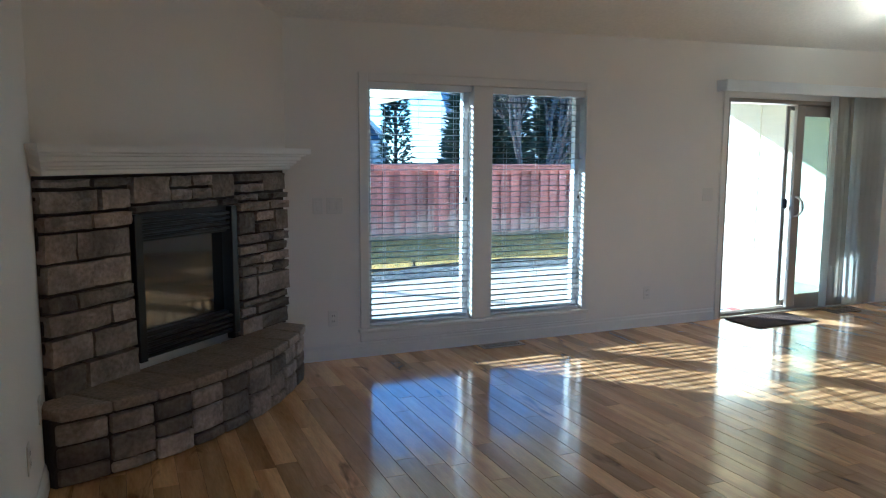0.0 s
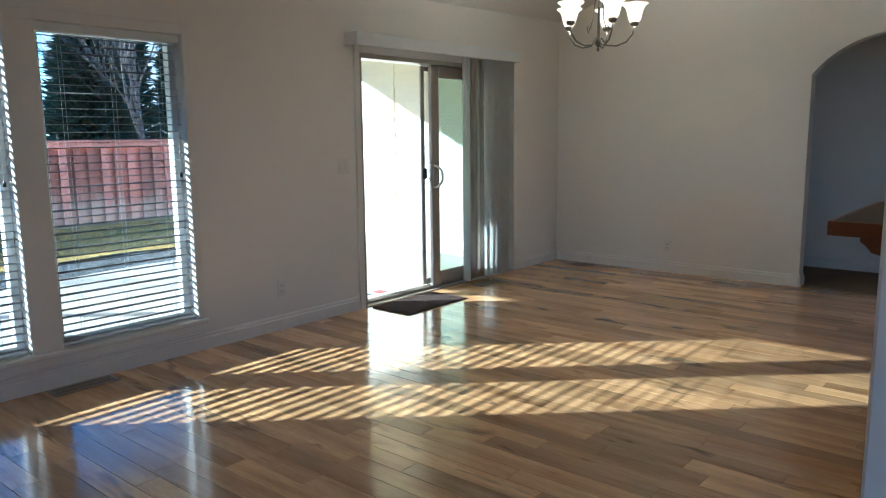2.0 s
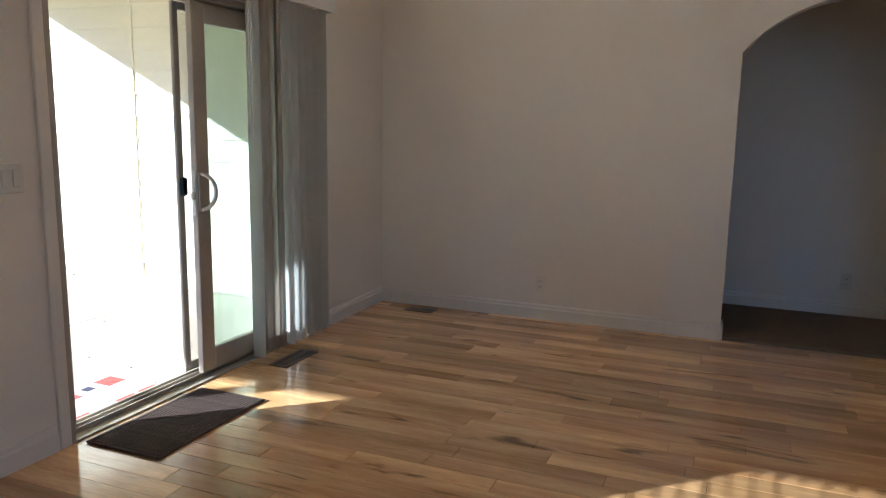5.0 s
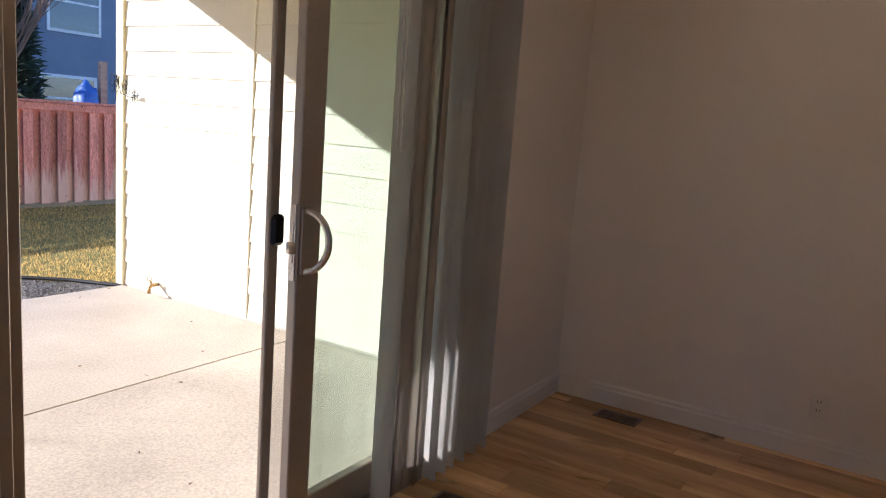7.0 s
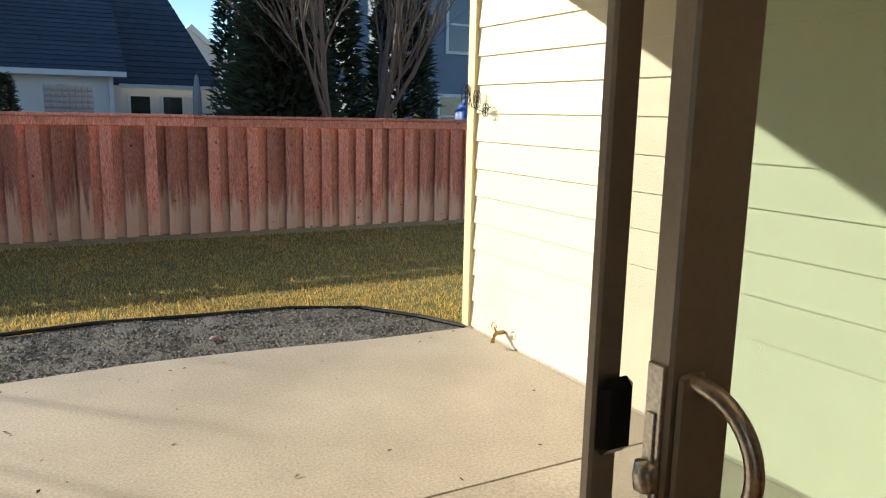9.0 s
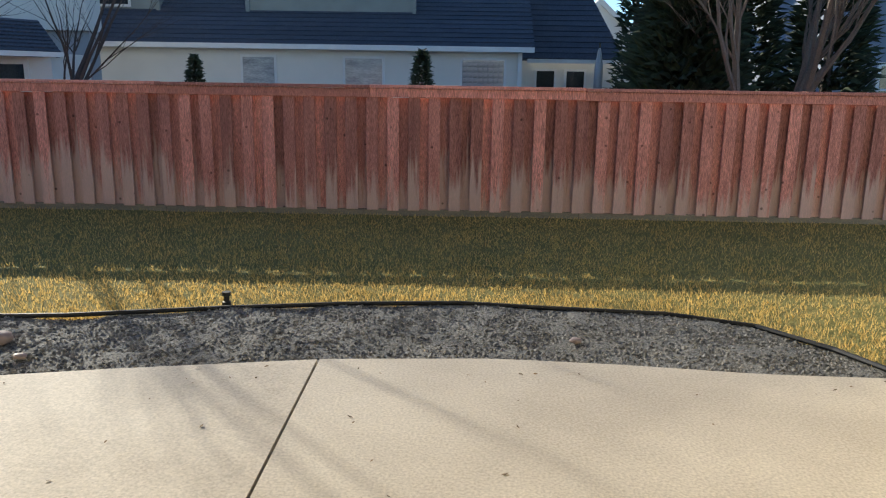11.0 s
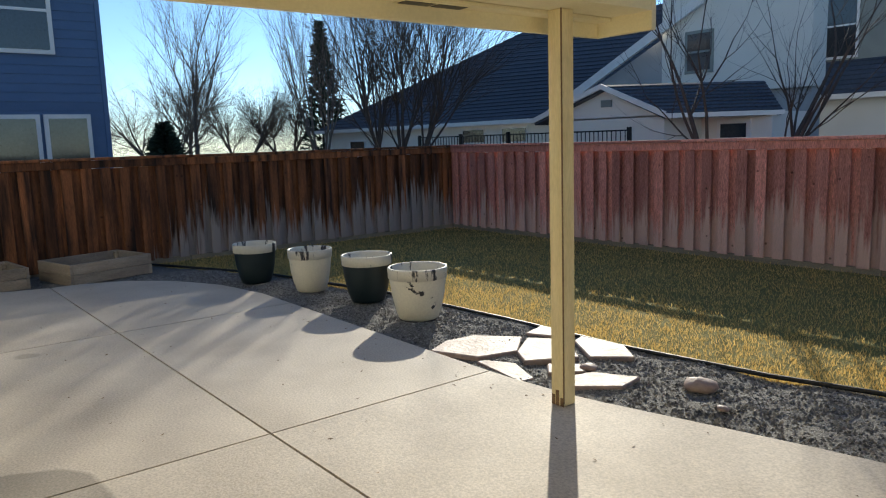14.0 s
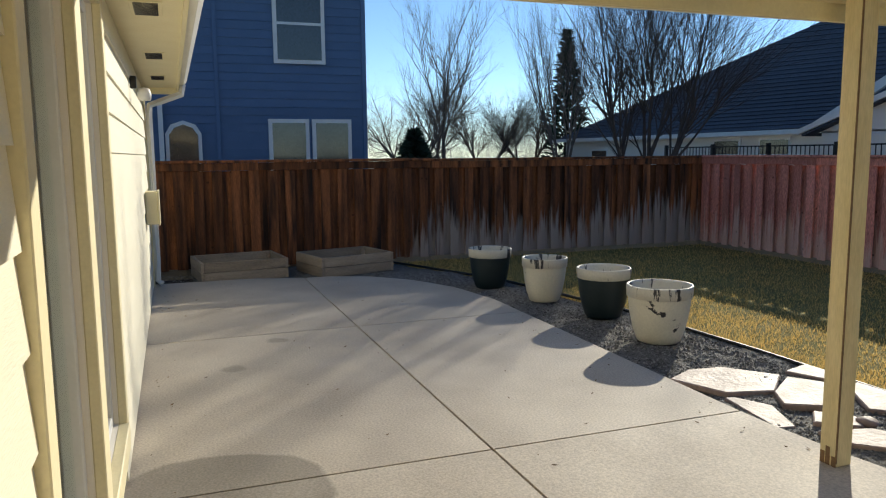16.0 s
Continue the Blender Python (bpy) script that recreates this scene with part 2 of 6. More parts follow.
floor_base = setting("floor_base", boxes((XL - 0.2, XR + 0.1, YB - 0.2, 0.0, -0.3, -0.02)), M_MORTAR, "dark subfloor under the maple boards", "floor")
wall_window = setting("wall_north", boxes(
    (XL - 0.2, WIN[0][0], 0, WT, -0.3, 2.75), (WIN[0][1], WIN[1][0], 0, WT, WZ[0], WZ[1]), (WIN[1][1], DX[0], 0, WT, -0.3, 2.75),
    (DX[1], XR + 0.02, 0, WT, -0.3, 2.75), (WIN[0][0], WIN[1][1], 0, WT, WZ[1], 2.75), (WIN[0][0], WIN[1][1], 0, WT, -0.3, WZ[0]),
    (DX[0], DX[1], 0, WT, DZ, 2.75), (DX[0], DX[1], 0, WT, -0.3, -0.025)), M_WALL, "beige painted wall with two windows and a patio door")
# the gap at y -9.2 to -5.6 is unseen, added to let daylight in
setting("wall_west", boxes((XL - 0.2, XL, YB, -9.2, -0.3, 4.1), (XL - 0.2, XL, -5.6, 0.0, -0.3, 4.1), (XL - 0.2, XL, -9.2, -5.6, -0.3, 0.1), (XL - 0.2, XL, -9.2, -5.6, 2.7, 4.1)), M_WALL, "beige painted wall beside the fireplace")
# unseen wall, kept dark so that less light returns to the window wall
setting("wall_south", boxes((XL - 0.2, 13.2, YB - 0.2, YB, -0.3, 4.1)),
        M_BACK, "unseen dark brown wall closing the room")

# right wall with the arched opening
AY0, AY1, ASPR, ATOP = -2.465, -3.71, 1.822, 2.13
arch = [(XR, 0, -0.3), (XR, AY0, -0.3), (XR, AY0, ASPR)]
half = (AY0 - AY1) / 2
rise = ATOP - ASPR
rad = (half * half + rise * rise) / (2 * rise)
for k in range(1, 24):
    a = -1 + 2 * k / 24
    yy = (AY0 + AY1) / 2 - a * half
    arch.append((XR, yy, ATOP - rad + math.sqrt(rad * rad - (a * half) ** 2)))
arch += [(XR, AY1, ASPR), (XR, AY1, -0.3), (XR, YB, -0.3), (XR, YB, 4.1), (XR, 0, 4.1)]
setting("wall_east", prism(bmesh.new(), arch, (0.13, 0, 0)), M_WALL, "beige painted wall with a wide arched opening")
setting("wall_hall", boxes((12.43, 12.56, YB, 0, -0.3, 3.0), (XR + 0.13, 12.43, -0.2, -0.05, -0.3, 3.0)), M_WALL, "beige wall of the dim passage behind the arch")
setting("ceiling_hall", boxes((XR + 0.13, 12.43, YB, -0.2, 2.6, 2.75)), M_CEIL, "plain white ceiling of the passage", "ceiling")
setting("carpet_hall", boxes((XR + 0.06, 12.43, YB, -0.2, -0.05, 0.006)), M_CARPET, "brown cut-pile carpet in the passage", "carpet")

cb = bmesh.new()
prism(cb, [(XL - 0.2, WT, ceil_z(0) - 0.0), (XL - 0.2, 0, ceil_z(0)), (XL - 0.2, RIDGE_Y, ceil_z(RIDGE_Y)), (XL - 0.2, YB, ceil_z(YB)),
           (XL - 0.2, YB, 4.3), (XL - 0.2, WT, 4.3)], (XR + 0.13 - XL + 0.2, 0, 0))
for v in cb.verts:
    v.co.z += 0.018 * (v.co.x - 7.5)
setting("ceiling", cb, M_CEIL, "off-white knockdown-textured vaulted ceiling", "ceiling")


def baseboard(name, x0, y0, x1, y1, side):
    """A moulded skirting from point to point; side: towards the room."""
    d = Vector((x1 - x0, y1 - y0, 0))
    s = Vector(side)
    prof = [(0, 0), (0.016, 0), (0.016, 0.075), (0.010, 0.085), (0.010, 0.098), (0.004, 0.108), (0, 0.108)]
    o = [Vector((x0, y0, 0)) + s * p + Vector((0, 0, q)) for p, q in prof]
    ob = setting(name, prism(bmesh.new(), o, d), M_TRIM, "white moulded wooden skirting board", "baseboard")
    return ob


baseboard("baseboard", 4.56, 0, DX[0] - 0.06, 0, (0, -1, 0))
baseboard("baseboard", DX[1] + 0.06, 0, XR, 0, (0, -1, 0))
baseboard("baseboard", XR, -0.016, XR, AY0, (-1, 0, 0))
baseboard("baseboard", XR, AY1, XR, YB, (-1, 0, 0))
baseboard("baseboard", XL, YB, XL, -1.3, (1, 0, 0))
baseboard("baseboard", 12.43, -0.2, 12.43, YB, (-1, 0, 0))
baseboard("baseboard", XR, AY0, XR + 0.13, AY0, (0, -1, 0))
baseboard("baseboard", XR, AY1, XR + 0.13, AY1, (0, 1, 0))

# ---- windows of the room ----
BLIND_N = 40


def twin_window():
    w = thing("window_1", (6.05, 0, WZ[0]), "pair of tall white-framed windows with open slatted blinds", "window", kind="structure")
    x0, x1 = WIN[0][0], WIN[1][1]
    bm = boxes((x0 - 0.068, x0, -0.02, 0.0, WZ[0], WZ[1] + 0.062), (x1, x1 + 0.045, -0.02, 0.0, WZ[0], WZ[1] + 0.062),
               (x0, x1, -0.02, 0.0, WZ[1], WZ[1] + 0.062), (WIN[0][1], WIN[1][0], -0.02, 0.0, WZ[0], WZ[1]), bevel=0.004)
    part("casing", bm, M_TRIM, w)
    part("window_sill", boxes((x0 - 0.085, x1 + 0.06, -0.045, 0.0, WZ[0] - 0.03, WZ[0]), bevel=0.006), M_TRIM, w)
    part("apron", boxes((x0 - 0.068, x1 + 0.045, -0.02, 0.0, 0.125, WZ[0] - 0.03), (x0 - 0.068, x1 + 0.045, -0.026, 0.0, 0.112, 0.125), bevel=0.003), M_TRIM, w)
    for a, b in WIN:
        f = 0.045
        part("window_frame", boxes((a, a + f, 0.07, 0.13, WZ[0], WZ[1]), (b - f, b, 0.07, 0.13, WZ[0], WZ[1]),
                                   (a + f, b - f, 0.07, 0.13, WZ[0], WZ[0] + f), (a + f, b - f, 0.07, 0.13, WZ[1] - f, WZ[1]), bevel=0.004), M_VINYL, w)
        p = part("pane", boxes((a + f, b - f, 0.098, 0.104, WZ[0] + f, WZ[1] - f)), M_GLASS, w)
        p.visible_shadow = False
    # outside trim
    y = WT
    part("outer_trim", boxes((x0 - 0.10, x0 + 0.0, y, y + 0.035, WZ[0] - 0.1, WZ[1] + 0.1), (x1, x1 + 0.1, y, y + 0.035, WZ[0] - 0.1, WZ[1] + 0.1),
                             (WIN[0][1], WIN[1][0], y, y + 0.035, WZ[0], WZ[1]), (x0, x1, y, y + 0.035, WZ[1], WZ[1] + 0.1),
                             (x0, x1, y, y + 0.045, WZ[0] - 0.1, WZ[0]), bevel=0.004), M_CREAM, w, "cream outdoor trim boards")
    return w


def slat_mesh(width):
    bm = bmesh.new()
    n = 5
    for i in range(n):
        a = -0.024 + 0.048 * i / (n - 1)
        z = -0.004 * (a / 0.024) ** 2
        for x in (-width / 2, width / 2):
            bm.verts.new((x, a, z))
    bm.verts.ensure_lookup_table()
    for i in range(n - 1):
        bm.faces.new((bm.verts[2 * i], bm.verts[2 * i + 1], bm.verts[2 * i + 3], bm.verts[2 * i + 2]))
    r = bmesh.ops.solidify(bm, geom=list(bm.faces), thickness=0.0028)
    return mesh_of(bm, "slat", M_VINYL, True)


def blind(a, b):
    t = thing("venetian_blind", ((a + b) / 2, 0.03, WZ[1]), "white two-inch slatted blind lowered with its slats open", "blind", "window blinds")
    part("headrail", boxes((a + 0.006, b - 0.006, 0.002, 0.06, WZ[1] - 0.05, WZ[1] - 0.002), bevel=0.003), M_VINYL, t)
    me = slat_mesh(b - a - 0.02)
    step = (WZ[1] - 0.075 - WZ[0] - 0.03) / (BLIND_N - 1)
    for i in range(BLIND_N):
        piece("slat", me, t, pose((a + b) / 2, 0.032, WZ[0] + 0.04 + i * step, 4 * math.sin(i * 2.3)))
    part("bottom_rail", boxes((a + 0.01, b - 0.01, 0.012, 0.052, WZ[0] + 0.006, WZ[0] + 0.022), bevel=0.004), M_VINYL, t)
    for u in (0.16, 0.5, 0.84):
        x = a + (b - a) * u
        bm = bmesh.new()
        for yy in (0.008, 0.056):
            tube(bm, [(x, yy, WZ[0] + 0.02), (x, yy, WZ[1] - 0.05)], 0.0013, 4)
        part("ladder_cord", bm, M_VINYL, t)
    bm = bmesh.new()
    tube(bm, [(b - 0.05, -0.004, 1.15), (b - 0.05, 0.0, WZ[1] - 0.05)], 0.002, 5)
    part("pull_cord", bm, M_VINYL, t)
    part("tassel", lathe(bmesh.new(), [(0.004, 0.03), (0.008, 0.02), (0.009, 0)], (b - 0.05, -0.004, 1.12), 8, True), M_DARK, t)
    return t


twin_window()
for a, b in WIN:
    blind(a, b)

# ---- the sliding patio door ----


def panel(name, parent, x0, x1, y0, y1, stile, mat, pane_mat, z0=0.03, z1=DZ - 0.04):
    f = part(name, boxes((x0, x0 + stile, y0, y1, z0, z1), (x1 - stile, x1, y0, y1, z0, z1), (x0 + stile, x1 - stile, y0, y1, z0, z0 + stile * 1.2),
                         (x0 + stile, x1 - stile, y0, y1, z1 - stile, z1), bevel=0.004), mat, parent)
    if pane_mat:
        ym = (y0 + y1) / 2
        p = part("pane", boxes((x0 + stile, x1 - stile, ym - 0.004, ym + 0.004, z0 + stile * 1.2, z1 - stile)), pane_mat, f)
        p.visible_shadow = False
    return f


def patio_door():
    d = thing("door_1", (9.3, 0.08, 0), "sliding glass patio door in a beige metal frame, standing open", "door", kind="structure")
    part("casing", boxes((DX[0] - 0.055, DX[0], -0.018, 0.0, 0, DZ + 0.055), (DX[1], DX[1] + 0.055, -0.018, 0, 0, DZ + 0.055),
                         (DX[0], DX[1], -0.018, 0, DZ, DZ + 0.055), bevel=0.004), M_TRIM, d)
    part("door_frame", boxes((DX[0], DX[0] + 0.035, 0.0, 0.05, 0, DZ), (DX[0], DX[0] + 0.085, 0.05, WT, 0, DZ), (DX[1] - 0.035, DX[1], 0.0, WT, 0, DZ), (DX[0] + 0.035, DX[1] - 0.035, 0.0, 0.05, DZ - 0.035, DZ), (DX[0] + 0.085, DX[1] - 0.035, 0.05, WT, DZ - 0.035, DZ), bevel=0.003), M_ALU, d)
    part("threshold", boxes((DX[0], DX[1], -0.01, WT + 0.03, -0.024, 0.008), (DX[0] + 0.035, DX[1] - 0.035, 0.052, 0.058, 0.008, 0.028), (DX[0] + 0.035, DX[1] - 0.035, 0.092, 0.098, 0.008, 0.028),
                            (DX[0] + 0.035, DX[1] - 0.035, 0.135, 0.139, 0.008, 0.024)), M_ALU, d)
    sl = panel("sliding_panel", d, 9.32, 10.12, 0.030, 0.066, 0.10, M_ALU, M_GLASSG)
    panel("fixed_panel", d, 9.375, 10.12, 0.082, 0.112, 0.07, M_ALU, M_GLASSG)
    sc = panel("screen_door", d, 9.30, 10.10, 0.128, 0.148, 0.042, M_ALU, None)
    mesh = part("screen_mesh", boxes((9.342, 10.058, 0.137, 0.1385, 0.08, DZ - 0.085)), M_SCREEN, sc, "fine dark insect mesh")
    # D-shaped pull
    bm = bmesh.new()
    xs = 9.348
    pts = [(xs + 0.023 * math.sin(q), 0.03 - 0.077 * math.sin(q), 0.995 + 0.092 * math.cos(q)) for q in (math.pi * k / 24 for k in range(25))]
    tube(bm, pts, 0.0105, 14, side=(0.958, 0.286, 0))
    part("door_handle", bm, M_STEEL, sl, "satin metal D-shaped pull", True)
    part("handle_plate", boxes((xs - 0.02, xs + 0.02, 0.022, 0.030, 0.893, 1.097), bevel=0.004), M_ALU, sl)
    part("latch_plate", boxes((9.315, 9.3205, 0.036, 0.060, 0.875, 1.105), (9.312, 9.315, 0.042, 0.054, 0.93, 1.05), bevel=0.001), M_STEEL, sl)
    part("latch_keeper", lathe(bmesh.new(), [(0.001, 0), (0.014, 0.004), (0.016, 0.02), (0.014, 0.036), (0.001, 0.04)], (9.313, 0.048, 0.955), 12), M_STEEL, sl, smooth=True)
    bm = boxes((9.296, 9.350, 0.106, 0.128, 0.970, 1.066), bevel=0.011)
    part("screen_latch", bm, M_DARK, sc, "black plastic latch")
    return d


def blind_vane_mesh(mat):
    bm = bmesh.new()
    n = 6
    for i in range(n):
        a = -0.044 + 0.088 * i / (n - 1)
        b = 0.007 * (1 - (a / 0.044) ** 2)
        bm.verts.new((a, b, 0.0))
        bm.verts.new((a, b, -1.99))
    bm.verts.ensure_lookup_table()
    for i in range(n - 1):
        bm.faces.new((bm.verts[2 * i], bm.verts[2 * i + 1], bm.verts[2 * i + 3], bm.verts[2 * i + 2]))
    bmesh.ops.solidify(bm, geom=list(bm.faces), thickness=0.0015)
    return mesh_of(bm, "vane", mat, True)


def vertical_blind():
    t = thing("vertical_blind", (9.4, -0.08, 2.1), "white vertical-vane blind drawn open beside the patio door", "blind")
    part("valance", boxes((8.31, 10.44, -0.125, -0.115, 2.018, 2.115), (8.31, 8.32, -0.115, 0.0, 2.018, 2.115), (10.43, 10.44, -0.115, 0, 2.018, 2.115), bevel=0.002), M_VINYL, t)
    part("headrail", boxes((8.33, 10.42, -0.085, -0.035, 2.065, 2.10), bevel=0.003), M_VINYL, t)
    me, flat = blind_vane_mesh(M_VANE), blind_vane_mesh(M_VANE_SHADE)
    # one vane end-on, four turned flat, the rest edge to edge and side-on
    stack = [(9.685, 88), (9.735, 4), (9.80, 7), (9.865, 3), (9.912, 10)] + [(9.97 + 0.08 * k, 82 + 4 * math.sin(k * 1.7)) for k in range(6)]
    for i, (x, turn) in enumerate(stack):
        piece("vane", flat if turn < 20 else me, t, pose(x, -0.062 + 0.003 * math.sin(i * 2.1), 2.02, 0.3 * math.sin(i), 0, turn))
        piece("hook", HOOK, t, pose(x, -0.062, 2.02))
    bm = bmesh.new()
    tube(bm, [(9.635, -0.075, 2.07), (9.635, -0.078, 1.28)], 0.005, 6)
    tube(bm, [(9.658, -0.075, 2.07), (9.658, -0.078, 1.27)], 0.003, 5)
    part("wand", bm, M_VINYL, t)
    return t


M_SCREEN = bpy.data.materials.new("insect_mesh")
M_SCREEN.use_nodes = True
sn = M_SCREEN.node_tree.nodes
mixer = sn.new("ShaderNodeMixShader")
clear = sn.new("ShaderNodeBsdfTransparent")
sn["Principled BSDF"].inputs["Base Color"].default_value = (0.25, 0.25, 0.24, 1)
mixer.inputs[0].default_value = 0.18
M_SCREEN.node_tree.links.new(clear.outputs[0], mixer.inputs[1])
M_SCREEN.node_tree.links.new(sn["Principled BSDF"].outputs[0], mixer.inputs[2])
M_SCREEN.node_tree.links.new(mixer.outputs[0], sn["Material Output"].inputs[0])
M_VANE = material("vane_vinyl", (0.88, 0.88, 0.86), 0.45, scale=4, fine=60, bump=0.03, mix=0.2, fine_mix=0.02)


def see_through(m, share, col):
    """Lets light glow through a thin sheet."""
    t = m.node_tree
    tr = t.nodes.new("ShaderNodeBsdfTranslucent")
    tr.inputs["Color"].default_value = (*col, 1)
    mix = t.nodes.new("ShaderNodeMixShader")
    mix.inputs[0].default_value = share
    t.links.new(t.nodes["Principled BSDF"].outputs[0], mix.inputs[1])
    t.links.new(tr.outputs[0], mix.inputs[2])
    t.links.new(mix.outputs[0], t.nodes["Material Output"].inputs[0])


see_through(M_VANE, 0.6, (0.88, 0.88, 0.87))
# browner opaque copy of the vane vinyl: shade on room-facing vanes, put into colour
M_VANE_SHADE = material("vane_vinyl_shaded", (0.72, 0.66, 0.6), 0.5, scale=4, fine=60, bump=0.03, mix=0.2, fine_mix=0.02)
M_STEEL = material("satin_steel", (0.62, 0.58, 0.52), 0.3, 0.9, scale=9, fine=150, bump=0.03, mix=0.3)
HOOK = mesh_of(boxes((-0.004, 0.004, -0.003, 0.003, 0, 0.046)), "hook", M_VINYL)
patio_door()
vertical_blind()

# ---- corner fireplace ----
FA, FB = Vector((XL, -1.30, 0)), Vector((4.56, 0, 0))   # ends of the diagonal wall
FD = (FB - FA).normalized()
FN = Vector((FD.y, -FD.x, 0))                              # towards the room
FL = (FB - FA).length
FM = Matrix(((FD.x, FN.x, 0, FA.x), (FD.y, FN.y, 0, FA.y), (0, 0, 1, 0), (0, 0, 0, 1)))   # u along, v out, z up
setting("wall_chimney", box(bmesh.new(), 0, FL, -0.15, 0, -0.3, 4.0, FM), M_WALL, "beige painted wall set across the corner above the fireplace")
HEARTH_Z = 0.355
OPEN_U, OPEN_Z = (0.478, 1.267), (HEARTH_Z + 0.03, 1.155)


def stone(bm_u0, u1, z0, z1, v0, v1, rng):
    """A rough-faced block with uneven edges."""
    bm = bmesh.new()
    j = lambda s=0.006: rng.uniform(-s, s)
    nx, nz = 4, 3
    grid = [[None] * (nz + 1) for _ in range(nx + 1)]
    for i in range(nx + 1):
        for k in range(nz + 1):
            edge = i in (0, nx) or k in (0, nz)
            u = bm_u0 + (u1 - bm_u0) * i / nx + j(0.004)
            z = z0 + (z1 - z0) * k / nz + j(0.004)
            v = v1 + (j(0.004) - 0.008 if edge else j(0.009))
            grid[i][k] = bm.verts.new(FM @ Vector((u, v, z)))
    for i in range(nx):
        for k in range(nz):
            bm.faces.new((grid[i][k], grid[i + 1][k], grid[i + 1][k + 1], grid[i][k + 1]))
    rim = [grid[i][0] for i in range(nx + 1)] + [grid[nx][k] for k in range(1, nz + 1)] + [grid[i][nz] for i in range(nx - 1, -1, -1)] + [grid[0][k] for k in range(nz - 1, 0, -1)]
    back = [bm.verts.new(v.co - FN * (v1 - v0)) for v in rim]
    for a in range(len(rim)):
        b = (a + 1) % len(rim)
        bm.faces.new((rim[b], rim[a], back[a], back[b]))
    bmesh.ops.recalc_face_normals(bm, faces=bm.faces)
    return bm


def fireplace():
    rng = random.Random(5)
    t = thing("fireplace", (3.9, -0.7, 0), "corner gas fireplace faced in rough grey-brown stone with a black firebox", "fireplace")
    U0, U1, ZT = -0.04, 1.785, 1.36
    bm = bmesh.new()
    for s in ((U0, OPEN_U[0], 0, 0.062, HEARTH_Z - 0.02, ZT), (OPEN_U[1], U1, 0, 0.062, HEARTH_Z - 0.02, ZT), (OPEN_U[0], OPEN_U[1], 0, 0.062, OPEN_Z[1], ZT)):
        box(bm, *s, FM)
    part("mortar_bed", bm, M_MORTAR, t)

    def course_fill(u0, u1, z0, z1):
        z = z0
        while z < z1 - 0.03:
            h = rng.choice((0.05, 0.065, 0.085, 0.11, 0.14))
            if z + h > z1 - 0.045:
                h = z1 - z
            u = u0
            while u < u1 - 0.02:
                w = rng.uniform(0.13, 0.36) if u1 - u0 > 0.4 else rng.uniform(0.12, u1 - u0)
                if u + w > u1 - 0.1:
                    w = u1 - u
                if h > 0.12 and rng.random() < 0.35 and w < 0.25:
                    part("stone", stone(u, u + w - 0.018, z, z + h / 2 - 0.018, 0.05, 0.115 + rng.uniform(-0.01, 0.012), rng), M_STONE, t)
                    part("stone", stone(u, u + w - 0.018, z + h / 2, z + h - 0.018, 0.05, 0.115 + rng.uniform(-0.01, 0.012), rng), M_STONE, t)
                else:
                    part("stone", stone(u, u + w - 0.018, z, z + h - 0.018, 0.05, 0.115 + rng.uniform(-0.018, 0.014), rng), M_STONE, t)
                u += w
            z += h
    course_fill(U0, OPEN_U[0] - 0.01, HEARTH_Z, ZT)
    course_fill(OPEN_U[1] + 0.02, U1, HEARTH_Z, ZT)
    course_fill(OPEN_U[0] + 0.0, OPEN_U[1] + 0.01, OPEN_Z[1] + 0.01, ZT)
    # firebox
    bm = bmesh.new()
    a, b = OPEN_U
    z0, z1 = OPEN_Z
    for s in ((a, a + 0.05, 0.0, 0.10, z0, z1), (b - 0.05, b, 0.0, 0.10, z0, z1), (a + 0.05, b - 0.05, 0.0, 0.06, z0, z0 + 0.14), (a + 0.05, b - 0.05, 0.0, 0.06, z1 - 0.15, z1)):
        box(bm, *s, FM, bevel=0.003)
    fb = part("firebox_frame", bm, M_DARK, t, "black metal surround")
    for base in (z0 + 0.012, z1 - 0.135):
        for i in range(4):
            bm = bmesh.new()
            box(bm, a + 0.05, b - 0.05, 0.06, 0.088, base + 0.03 * i, base + 0.03 * i + 0.018, FM, bevel=0.004)
            part("louvre", bm, M_DARK, fb)
    bm = bmesh.new()
    box(bm, a + 0.05, b - 0.05, 0.012, 0.02, z0 + 0.14, z1 - 0.15, FM)
    part("glass_front", bm, M_BLACKGLASS, fb, "dark reflective glass")
    # mantel: stepped crown moulding
    bm = bmesh.new()
    steps = ((1.360, 1.385, 0.15), (1.385, 1.40, 0.165), (1.40, 1.42, 0.18), (1.42, 1.445, 0.20), (1.445, 1.46, 0.225), (1.46, 1.500, 0.25))
    prof = [(0.0, steps[0][0])]
    for q0, q1, v in steps:
        prof += [(v - 0.006, q0 + 0.001), (v, q0 + 0.006), (v, q1)]
    prof.append((0.0, steps[-1][1]))
    ua, ub = -0.16, U1 + 0.055
    prism(bm, [FM @ Vector((ua, v, q)) for v, q in prof], FD * (ub - ua))
    # returns that step in at both ends with the moulding
    for w in bm.verts:
        along = (w.co - FA).dot(FD)
        out = (w.co - FA).dot(FN)
        mid = (ua + ub) / 2
        inset = max(0.0, 0.25 - out) * 0.9 if out > 0.1 else (0.09 if w.co.z < 1.42 else 0.0)
        w.co += FD * (inset if along < mid else -inset)
    part("mantel", bm, M_TRIM, t, "white stepped crown moulding shelf")
    # raised hearth with a bowed front
    n = 9
    arc = []
    for k in range(n + 1):
        u = -0.16 + (FL - 0.04) * k / n
        s = ((u + 0.16) / (FL - 0.04) - 0.5) * 2
        arc.append((u, 0.50 - 0.22 * abs(s) ** 2.2))
    bm = bmesh.new()
